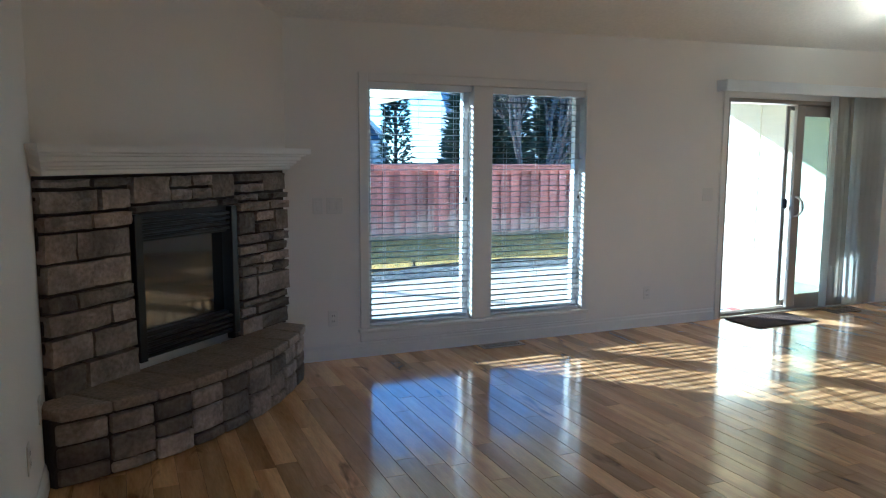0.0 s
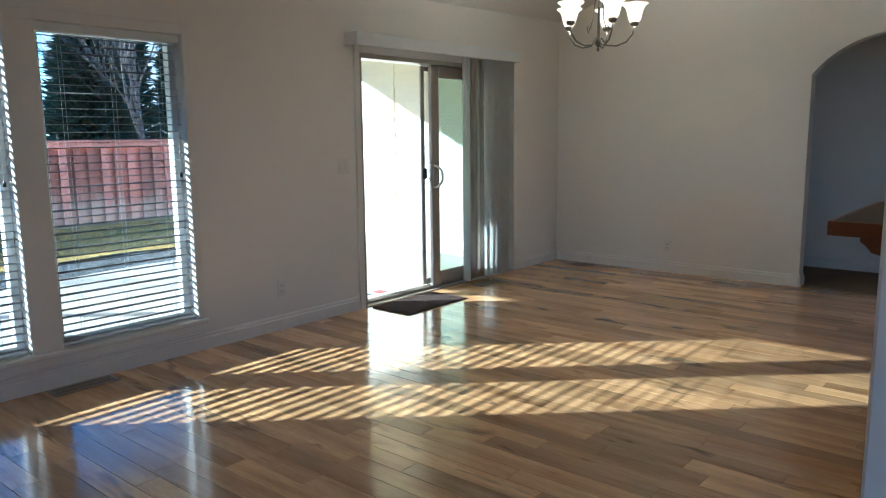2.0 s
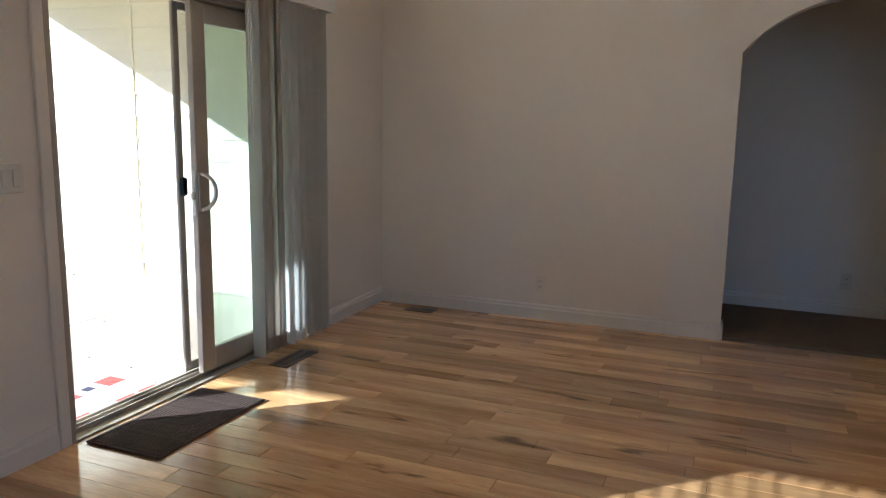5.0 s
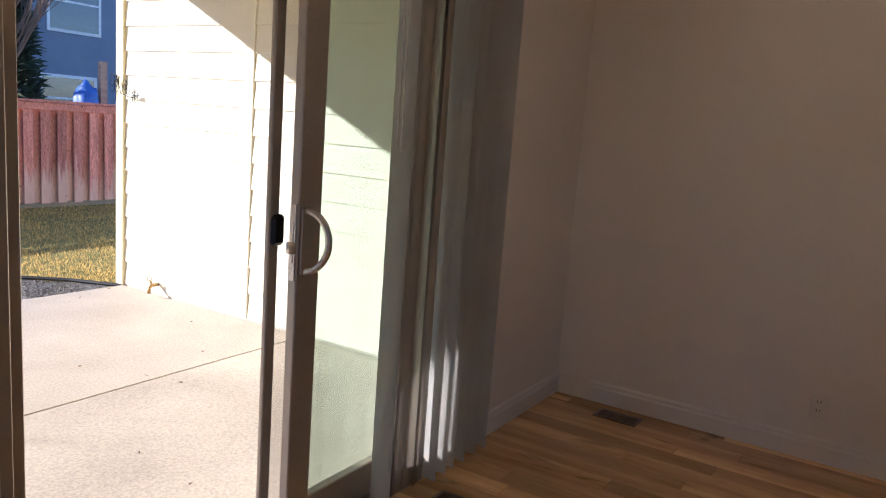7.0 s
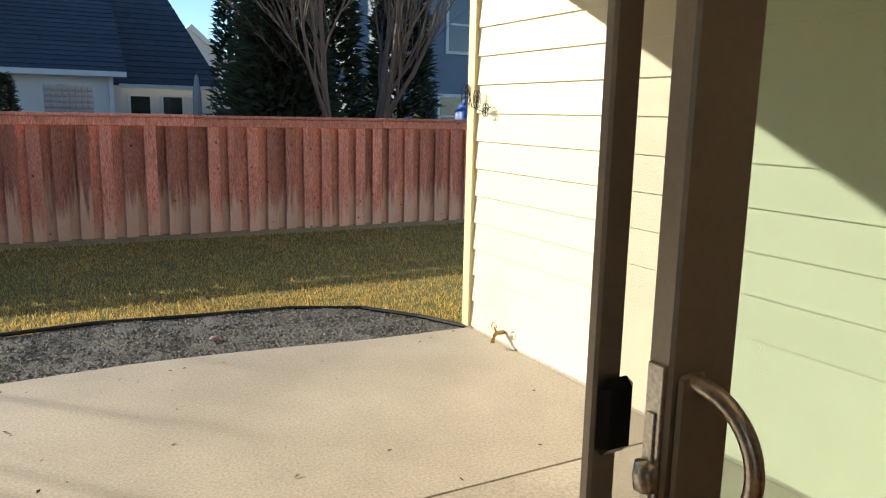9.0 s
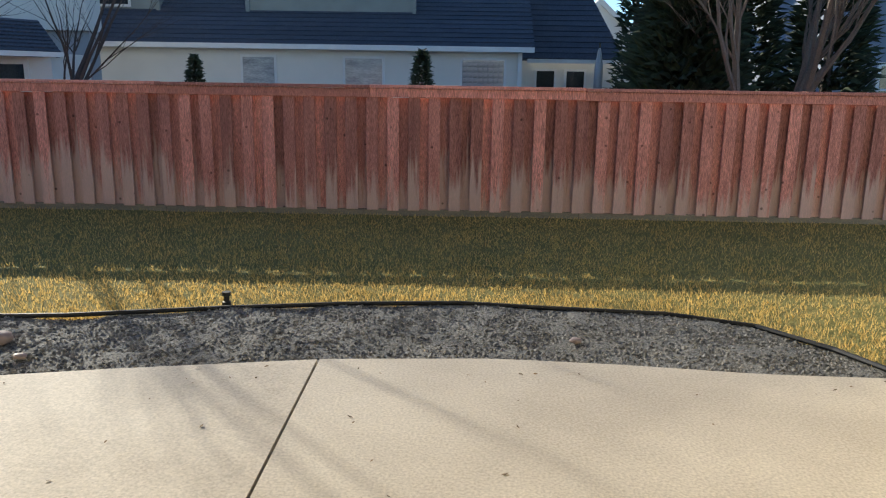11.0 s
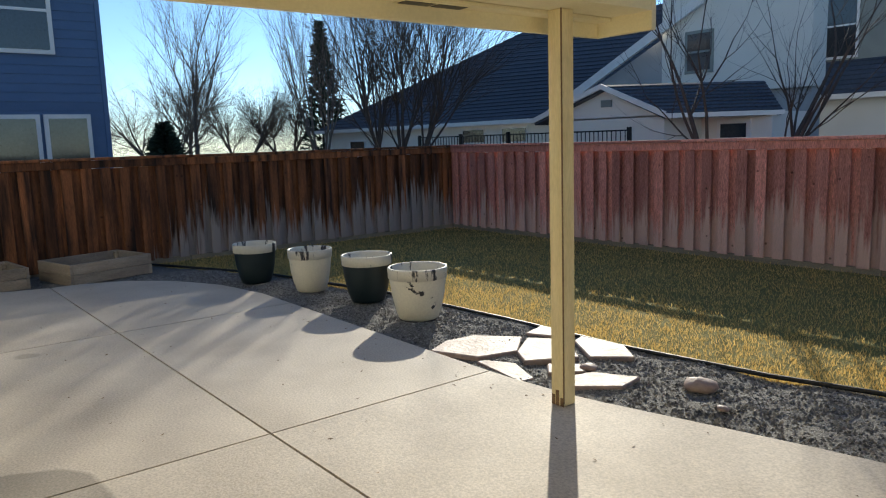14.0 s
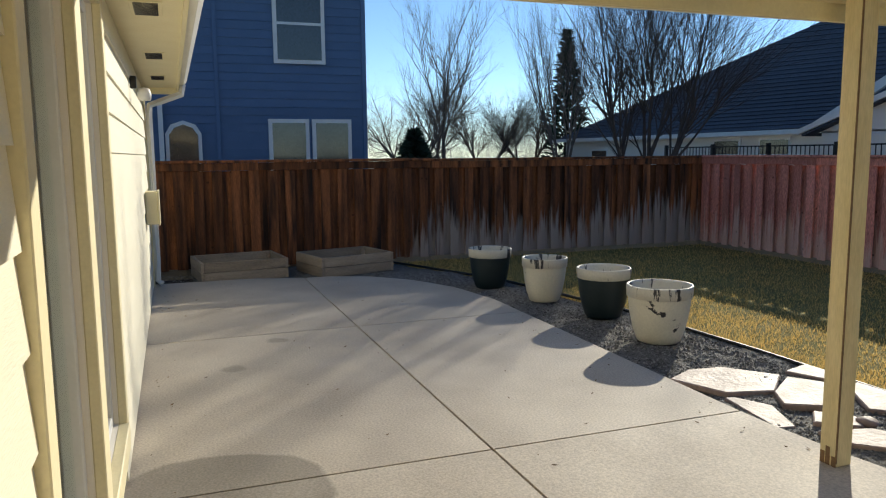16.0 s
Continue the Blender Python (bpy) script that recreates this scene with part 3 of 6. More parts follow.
    prism(bm, [FM @ Vector((arc[0][0], 0, 0))] + [FM @ Vector((u, v - 0.05, 0)) for u, v in arc] + [FM @ Vector((arc[-1][0], 0, 0))], (0, 0, HEARTH_Z - 0.05))
    part("hearth_core", bm, M_MORTAR, t)
    for (u0, v0), (u1, v1) in zip(arc, arc[1:]):
        g = 0.005
        bm = bmesh.new()
        prism(bm, [FM @ Vector((u0 + g, 0.09, HEARTH_Z - 0.05)), FM @ Vector((u0 + g, v0, HEARTH_Z - 0.05)), FM @ Vector((u1 - g, v1, HEARTH_Z - 0.05)), FM @ Vector((u1 - g, 0.09, HEARTH_Z - 0.05))], (0, 0, 0.05))
        bmesh.ops.bevel(bm, geom=list(bm.edges), offset=0.006, segments=1, affect='EDGES')
        part("hearth_slab", bm, M_HEARTH, t)
        z = 0.0
        ks = rng.choice(((0.085, 0.10, 0.105), (0.145, 0.145), (0.06, 0.13, 0.10), (0.11, 0.08, 0.10)))
        for h in ks:
            A, B = Vector((u0, v0 - 0.035, 0)), Vector((u1, v1 - 0.035, 0))
            d = (B - A)
            bm = bmesh.new()
            out = Vector((-d.y, d.x, 0)).normalized()
            jj = rng.uniform(0.0, 0.016)
            q = [A + d * 0.02 - out * 0.05, A + d * 0.02 + out * jj, A + d * 0.5 + out * (jj + 0.012), A + d * 0.98 + out * jj, A + d * 0.98 - out * 0.05]
            prism(bm, [FM @ Vector((p.x, p.y, z + 0.005)) for p in q], (0, 0, h - 0.012))
            bmesh.ops.bevel(bm, geom=list(bm.edges), offset=0.008, segments=1, affect='EDGES')
            part("stone", bm, M_STONE, t)
            z += h
    return t


M_BLACKGLASS = material("black_glass", (0.01, 0.011, 0.012), 0.0, scale=3, fine=20, bump=0, spec=0.8)
M_BLACKGLASS.node_tree.nodes["Principled BSDF"].inputs["IOR"].default_value = 1.8
fireplace()

# ---- small fixtures of the room ----
M_PLATE = material("plate_plastic", (0.74, 0.71, 0.65), 0.35, scale=5, fine=90, bump=0.02, mix=0.2, fine_mix=0.02)
M_WOOD = material("stained_wood", (0.30, 0.12, 0.045), 0.35, col2=(0.2, 0.075, 0.03), scale=4, fine=30, stretch=(1, 1, 6), bump=0.1, fine_mix=0.15)
M_TOP = material("counter_laminate", (0.11, 0.08, 0.062), 0.6, scale=30, fine=200, bump=0.02, fine_mix=0.2)
M_VENT = material("brown_metal", (0.16, 0.11, 0.075), 0.45, 0.4, scale=6, fine=100, bump=0.05)
M_VENTL = material("tan_metal", (0.42, 0.35, 0.27), 0.4, 0.4, scale=6, fine=100, bump=0.05)
M_MAT = material("door_mat", (0.10, 0.075, 0.065), 0.95, col2=(0.2, 0.14, 0.12), scale=25, fine=220, bump=1.0, fine_mix=0.4, dist=0.006, spec=0.1)
M_IRON = material("brushed_pewter", (0.20, 0.185, 0.165), 0.38, 0.85, scale=12, fine=90, bump=0.08)
M_SHADE = glow_material("alabaster_glass", (1.0, 0.72, 0.42), 0.55, (0.85, 0.78, 0.66))
M_BULB = glow_material("lit_bulb", (1.0, 0.76, 0.50), 48.0)


def wall_frame(x, y, z, n):
    """Local u along the wall, v out of it, w up."""
    n = Vector(n)
    u = Vector((0, 0, 1)).cross(n)
    return Matrix(((u.x, n.x, 0, x), (u.y, n.y, 0, y), (u.z, n.z, 1, z), (0, 0, 0, 1)))


def outlet(x, y, z, n, near):
    t = thing("wall_outlet", (x, y, z), "white duplex power outlet on the " + near, "outlet", "wall outlets")
    m = wall_frame(x, y, z, n)
    part("cover_plate", box(bmesh.new(), -0.036, 0.036, 0, 0.006, -0.057, 0.057, m, bevel=0.003), M_PLATE, t)
    for dz in (0.02, -0.02):
        s = part("socket", box(bmesh.new(), -0.017, 0.017, 0.006, 0.009, dz - 0.014, dz + 0.014, m, bevel=0.002), M_PLATE, t)
        bm = bmesh.new()
        box(bm, -0.008, -0.005, 0.0088, 0.0095, dz - 0.006, dz + 0.006, m)
        box(bm, 0.005, 0.008, 0.0088, 0.0095, dz - 0.006, dz + 0.006, m)
        part("slot", bm, M_DARK, s)
    return t


def light_switch(x, y, z, n, gangs):
    t = thing("light_switch", (x, y, z), "beige wall plate with %s rocker switch%s" % (("one", "two")[gangs - 1], "es" if gangs > 1 else ""), "switch", "light switches")
    m = wall_frame(x, y, z, n)
    w = 0.036 + 0.023 * (gangs - 1)
    part("cover_plate", box(bmesh.new(), -w, w, 0, 0.006, -0.057, 0.057, m, bevel=0.003), M_PLATE, t)
    for g in range(gangs):
        c = (g - (gangs - 1) / 2) * 0.046
        part("rocker", box(bmesh.new(), c - 0.016, c + 0.016, 0.006, 0.011, -0.033, 0.033, m, bevel=0.003), M_PLATE, t)
    return t


outlet(4.878, 0, 0.302, (0, -1, 0), "window wall by the fireplace")
outlet(7.64, 0, 0.298, (0, -1, 0), "wall between window and door")
outlet(XR, -1.255, 0.255, (-1, 0, 0), "dining wall")
outlet(12.43, -3.29, 0.26, (-1, 0, 0), "passage wall")
outlet(12.43, -3.685, 0.252, (-1, 0, 0), "passage wall")
outlet(XL, -2.05, 0.33, (1, 0, 0), "wall beside the hearth")
outlet(XL, -1.62, 0.38, (1, 0, 0), "wall beside the hearth")
light_switch(4.779, 0, 1.108, (0, -1, 0), 1)
light_switch(4.90, 0, 1.108, (0, -1, 0), 2)
light_switch(8.263, 0, 1.131, (0, -1, 0), 2)


def floor_vent(x, y, w, d, mat, label, turn=0):
    t = thing("floor_register", (x, y, 0), label, "floor vent", "floor registers")
    m = pose(x, y, 0.001, 0, 0, turn)
    bm = bmesh.new()
    for s in ((-w / 2, w / 2, -d / 2, -d / 2 + 0.016, 0, 0.006), (-w / 2, w / 2, d / 2 - 0.016, d / 2, 0, 0.006), (-w / 2, -w / 2 + 0.02, -d / 2 + 0.016, d / 2 - 0.016, 0, 0.006), (w / 2 - 0.02, w / 2, -d / 2 + 0.016, d / 2 - 0.016, 0, 0.006)):
        box(bm, *s, m, bevel=0.002)
    part("frame", bm, mat, t)
    part("well", box(bmesh.new(), -w / 2 + 0.018, w / 2 - 0.018, -d / 2 + 0.015, d / 2 - 0.015, -0.002, 0.0015, m), M_DARK, t)
    n = int(w / 0.013)
    me = mesh_of(boxes((-0.0025, 0.0025, -d / 2 + 0.016, d / 2 - 0.016, 0, 0.005)), "slat", mat)
    for i in range(n):
        piece("slat", me, t, m @ pose(-w / 2 + 0.026 + i * (w - 0.052) / (n - 1), 0, 0))
    part("spine", box(bmesh.new(), -w / 2 + 0.02, w / 2 - 0.02, -0.003, 0.003, 0.001, 0.006, m), mat, t)
    return t


floor_vent(6.184, -0.10, 0.36, 0.13, M_VENTL, "tan metal floor register below the window")
floor_vent(9.82, -0.20, 0.33, 0.12, M_VENT, "brown metal floor register under the vertical blind, lid tilted")
floor_vent(11.18, -0.40, 0.12, 0.22, M_VENT, "brown metal floor register in the dining corner")

mat_thing = thing("door_mat", (8.84, -0.24, 0), "dark brown ribbed mat lying inside the patio door", "mat")
part("pile", boxes((8.48, 9.20, -0.445, -0.05, 0.002, 0.011), bevel=0.003), M_MAT, mat_thing)
for i in range(22):
    piece("rib", bpy.data.meshes.get("mat_rib") or mesh_of(boxes((-0.345, 0.345, -0.005, 0.005, 0, 0.004)), "mat_rib", M_MAT), mat_thing, pose(8.84, -0.43 + i * 0.0171, 0.010))


def chandelier(cx, cy, zb):
    t = thing("chandelier", (cx, cy, zb), "five-arm pewter chandelier with lit alabaster bell shades", "chandelier")
    bm = bmesh.new()
    lathe(bm, [(0.002, 0), (0.012, 0.015), (0.006, 0.03), (0.028, 0.06), (0.016, 0.09), (0.01, 0.12), (0.008, 0.40), (0.03, 0.41), (0.034, 0.425), (0.012, 0.44), (0.002, 0.46)], (cx, cy, zb), 14)
    part("stem", bm, M_IRON, t, smooth=True)
    for k in range(3):
        a = k * math.tau / 3 + 0.4
        bm = bmesh.new()
        tube(bm, [(cx + r * math.cos(a), cy + r * math.sin(a), zb + z) for r, z in ((0.02, 0.42), (0.03, 0.36), (0.045, 0.22), (0.08, 0.13), (0.09, 0.17), (0.075, 0.18))], 0.004, 6)
        part("scroll", bm, M_IRON, t, smooth=True)
    for k in range(5):
        a = k * math.tau / 5 + 0.25
        c, s = math.cos(a), math.sin(a)
        bm = bmesh.new()
        pts = [(0.02, 0.10), (0.06, 0.045), (0.13, 0.04), (0.20, 0.065), (0.245, 0.12), (0.255, 0.18)]
        tube(bm, [(cx + r * c, cy + r * s, zb + z) for r, z in pts], 0.0065, 7)
        arm = part("arm", bm, M_IRON, t, smooth=True)
        at = (cx + 0.255 * c, cy + 0.255 * s, zb + 0.17)
        part("socket_cup", lathe(bmesh.new(), [(0.012, 0), (0.03, 0.012), (0.032, 0.03), (0.02, 0.045)], at, 14), M_IRON, arm, smooth=True)
        part("shade", lathe(bmesh.new(), [(0.03, 0.035), (0.042, 0.05), (0.05, 0.08), (0.056, 0.11), (0.07, 0.14), (0.095, 0.16), (0.092, 0.162), (0.067, 0.144), (0.052, 0.11), (0.04, 0.055)], at, 24), M_SHADE, arm, "cream glass bell shade", True)
        part("bulb", lathe(bmesh.new(), [(0.012, 0.05), (0.02, 0.09), (0.032, 0.13), (0.03, 0.155), (0.018, 0.172), (0.001, 0.178)], at, 14), M_BULB, arm, smooth=True)
    zt = ceil_z(cy)
    n = int((zt - zb - 0.47) / 0.032)
    for i in range(n):
        z = zb + 0.46 + 0.032 * i
        bm = bmesh.new()
        pts = [(0.009 * math.cos(q), 0.02 * math.sin(q)) for q in [k * math.tau / 10 for k in range(11)]]
        flip = i % 2
        tube(bm, [(cx + (0 if flip else p), cy + (p if flip else 0), z + 0.02 + q) for p, q in pts], 0.0022, 5, cap=False)
        part("chain_link", bm, M_IRON, t, smooth=True)
    bm = bmesh.new()
    tube(bm, [(cx + 0.004, cy, zb + 0.45), (cx + 0.012, cy + 0.01, (zb + zt) / 2), (cx, cy, zt)], 0.003, 5)
    part("cable", bm, M_IRON, t)
    part("canopy", lathe(bmesh.new(), [(0.06, 0.03), (0.06, 0), (0.03, -0.03), (0.005, -0.035)], (cx, cy, zt), 18), M_IRON, t, smooth=True)


chandelier(9.46, -1.47, 1.945)

# bar counter on a half wall, seen beyond the wall end
setting("wall_pillar", boxes((7.06, 7.21, -4.40, -3.765, -0.02, 4.2), bevel=0.012), M_WALL, "beige wall end with rounded corners beside the bar")
bar = thing("bar_counter", (8.2, -3.7, 0), "brown laminate bar top on a stained wood corbel", "counter")
part("countertop", boxes((7.53, 8.47, -4.42, -3.525, 0.99, 1.03), bevel=0.004), M_TOP, bar)
part("edge_band", boxes((7.515, 7.53, -4.42, -3.525, 0.975, 1.03), (7.515, 8.47, -3.525, -3.51, 0.975, 1.03), bevel=0.002), M_WOOD, bar, "stained wood edge strip")
part("half_wall", boxes((7.57, 8.47, -4.32, -4.17, -0.01, 0.99)), M_WALL, bar)
bm = bmesh.new()
prof = [(-4.30, 1.03), (-3.74, 1.03), (-3.74, 0.99), (-3.76, 0.975), (-3.78, 0.95), (-3.82, 0.94), (-3.90, 0.90), (-3.93, 0.82), (-3.94, 0.72), (-3.98, 0.66), (-4.08, 0.62), (-4.18, 0.60), (-4.22, 0.55), (-4.30, 0.54)]
prism(bm, [(7.59, a + 0.13, b - 0.04) for a, b in prof], (0.08, 0, 0))
part("corbel", bm, M_WOOD, bar, "carved orange-brown wooden bracket")

# ---- patio ----
FRONT = [(-0.62, 1.2), (-0.50, 1.95), (-0.25, 2.6), (0.25, 3.05), (0.9, 3.34), (1.7, 3.46), (2.7, 3.45), (5.4, 3.42), (6.0, 3.47), (7.2, 3.75), (8.3, 3.96), (9.2, 4.02), (9.9, 3.97), (10.6, 3.88), (11.36, 3.86)]


def front_y(x):
    for (a, b), (c, d) in zip(FRONT, FRONT[1:]):
        if a <= x <= c:
            return b + (d - b) * (x - a) / (c - a)
    return FRONT[0][1] if x < FRONT[0][0] else FRONT[-1][1]


patio = thing("patio", (5, 2, Z0), "pale concrete patio slab with cut control joints", "patio", kind="structure")
XS = [-0.62, 2.35, 5.26, 8.25, 11.36]
for x0, x1 in zip(XS, XS[1:]):
    for row in (0, 1):
        lo = WT if row == 0 else 1.879
        top, bot = [], []
        n = 14
        for k in range(n + 1):
            x = x0 + 0.007 + (x1 - x0 - 0.014) * k / n
            fy = front_y(x)
            hi = min(fy, 1.864) if row == 0 else fy
            if hi > lo + 0.01:
                top.append((x, hi, Z0 - 0.1))
                bot.append((x, lo, Z0 - 0.1))
        bm = prism(bmesh.new(), bot + top[::-1], (0, 0, 0.1))
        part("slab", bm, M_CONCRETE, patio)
part("joint_fill", boxes((-0.5, 11.3, 1.85, 1.89, Z0 - 0.08, Z0 - 0.03), (2.33, 2.37, 0.2, 3.4, Z0 - 0.08, Z0 - 0.03), (5.24, 5.28, 0.2, 3.38, Z0 - 0.08, Z0 - 0.03), (8.23, 8.27, 0.2, 3.9, Z0 - 0.08, Z0 - 0.03)), M_MORTAR, patio)

# ---- ground, gravel bed, lawn ----
M_SOIL = material("dark_soil", (0.05, 0.042, 0.035), 0.95, col2=(0.09, 0.08, 0.07), scale=3, fine=60, bump=1.0, dist=0.02, spec=0.2)
M_GRAVEL = material("grey_gravel", (0.19, 0.185, 0.175), 0.9, col2=(0.11, 0.105, 0.10), scale=3, fine=90, bump=1.0, dist=0.02, fine_mix=0.6, spec=0.3)
M_PEBBLE = material("gravel_stone", (0.202, 0.194, 0.184), 0.85, scale=9, fine=60, bump=0.2, rnd=0.6, island=True, spec=0.3)
M_TURF = material("turf", (0.25, 0.22, 0.085), 0.95, col2=(0.13, 0.145, 0.055), scale=2.2, fine=70, bump=1.0, dist=0.02, fine_mix=0.5, spec=0.1)
M_BLADE = material("grass_blade", (0.80, 0.57, 0.23), 0.8, col2=(0.26, 0.25, 0.10), scale=1.6, fine=12, bump=0, rnd=0.4, island=True, mix=0.65, spec=0.2)
see_through(M_BLADE, 0.5, (0.72, 0.50, 0.17))
setting("ground", boxes((-160, 160, -160, 200, -1.0, Z0 - 0.12)), M_SOIL, "bare dark ground around the gardens", "ground")
EDGE = [(-1.6, 3.2), (0.4, 4.05), (2.5, 4.45), (4.2, 4.56), (5.4, 4.58), (6.5, 4.68), (7.4, 4.92), (8.2, 5.08), (9.0, 5.12), (9.7, 5.08), (10.4, 5.0), (10.9, 4.75), (11.2, 4.35), (11.4, 3.95)]


def edge_y(x):
    for (a, b), (c, d) in zip(EDGE, EDGE[1:]):
        if a <= x <= c:
            return b + (d - b) * (x - a) / (c - a)
    return 3.2 if x < -1.6 else 3.9


def ground_strip(y_low, y_high, x0, x1, z, n, wob):
    bm = bmesh.new()
    rows = 16
    g = []
    for i in range(n + 1):
        x = x0 + (x1 - x0) * i / n
        col = []
        for k in range(rows + 1):
            y = y_low(x) + (y_high(x) - y_low(x)) * k / rows
            col.append(bm.verts.new((x, y, z + wob * noise.noise(Vector((x * 2.2, y * 2.2, 0))) + wob * 0.5 * noise.noise(Vector((x * 7, y * 7, 3))))))
        g.append(col)
    for i in range(n):
        for k in range(rows):
            bm.faces.new((g[i][k], g[i + 1][k], g[i + 1][k + 1], g[i][k + 1]))
    return bm


gravel = setting("gravel_bed", ground_strip(lambda x: min(front_y(x), 3.2) - 0.6 if x < 0 else front_y(x) - 0.1, lambda x: edge_y(x) + 0.02, -1.6, 11.4, Z0 - 0.045, 170, 0.03), M_GRAVEL, "dark grey gravel bed along the patio", "gravel")
lawn = setting("lawn", ground_strip(edge_y, lambda x: 8.9, -1.7, 15.0, Z0 - 0.06, 120, 0.012), M_TURF, "winter lawn, yellow in the sun and dull green in the fence's shade", "lawn", "structure")
setting("lawn_beyond", boxes((11.36, 16, 3.0, 8.9, Z0 - 0.11, Z0 - 0.075)), M_TURF, "winter lawn beside the house", "lawn")


def scatter(name, count, label, category, mat, rng, make, pick):
    vs, fs = [], []
    for _ in range(count):
        make(vs, fs, pick(rng), rng)
    me = bpy.data.meshes.new(name)
    me.from_pydata(vs, [], fs)
    me.materials.append(mat)
    return tagged(new(name, me), label, category, "", "stuff")


def blade(vs, fs, p, rng):
    a, h = rng.uniform(0, math.tau), rng.uniform(0.018, 0.045)
    w = 0.0045
    c, s = math.cos(a), math.sin(a)
    lx, ly = rng.uniform(-0.02, 0.02), rng.uniform(-0.02, 0.02)
    n = len(vs)
    vs += [(p[0] - w * c, p[1] - w * s, p[2]), (p[0] + w * c, p[1] + w * s, p[2]), (p[0] + lx, p[1] + ly, p[2] + h)]
    fs.append((n, n + 1, n + 2))


def pebble(vs, fs, p, rng):
    r = rng.uniform(0.006, 0.016)
    n = len(vs)
    a = rng.uniform(0, 6.28)
    for k in range(4):
        q = a + k * math.pi / 2
        vs.append((p[0] + r * math.cos(q) * rng.uniform(0.7, 1.2), p[1] + r * math.sin(q) * rng.uniform(0.7, 1.2), p[2] + r * rng.uniform(-0.1, 0.3)))
    vs.append((p[0], p[1], p[2] + r * rng.uniform(0.6, 1.0)))
    for k in range(4):
        fs.append((n + k, n + (k + 1) % 4, n + 4))


def pick_lawn(rng):
    x = rng.uniform(-1.6, 14.5)
    lo = edge_y(x)
    y = lo + (8.7 - lo) * rng.random() ** 1.5
    return (x, y, Z0 - 0.065)


def pick_bed(rng):
    while True:
        x = rng.uniform(-1.5, 11.3)
        lo = front_y(x) if x > -0.5 else 0.2
        y = rng.uniform(lo + 0.01, edge_y(x))
        if y > lo:
            return (x, y, Z0 - 0.045 + 0.03 * noise.noise(Vector((x * 2.2, y * 2.2, 0))))


scatter("grass", 90000, "short dormant grass, straw yellow and dull green", "grass", M_BLADE, random.Random(2), blade, pick_lawn)
scatter("gravel_stones", 26000, "small loose dark grey gravel stones", "gravel", M_PEBBLE, random.Random(3), pebble, pick_bed)

M_RUBBER = material("black_edging", (0.015, 0.015, 0.016), 0.6, scale=6, fine=60, bump=0.2)
edging = thing("lawn_edging", (7.4, 4.9, Z0), "black plastic edging strip between gravel and lawn", "edging")
for i in range(0, len(EDGE) - 1, max(1, len(EDGE) // 6)):
    bm = bmesh.new()
    tube(bm, [(x, y, Z0 - 0.03 + 0.008 * math.sin(x * 3)) for x, y in EDGE[i:i + max(1, len(EDGE) // 6) + 1]], 0.016, 6)
    part("strip", bm, M_RUBBER, edging)

# ---- fences ----
M_FENCE = material("weathered_red_cedar", (0.54, 0.235, 0.195), 0.85, col2=(0.27, 0.105, 0.09), scale=3, fine=34, stretch=(6, 6, 0.6), bump=0.4, rnd=0.38, fine_mix=0.5, spec=0.2)


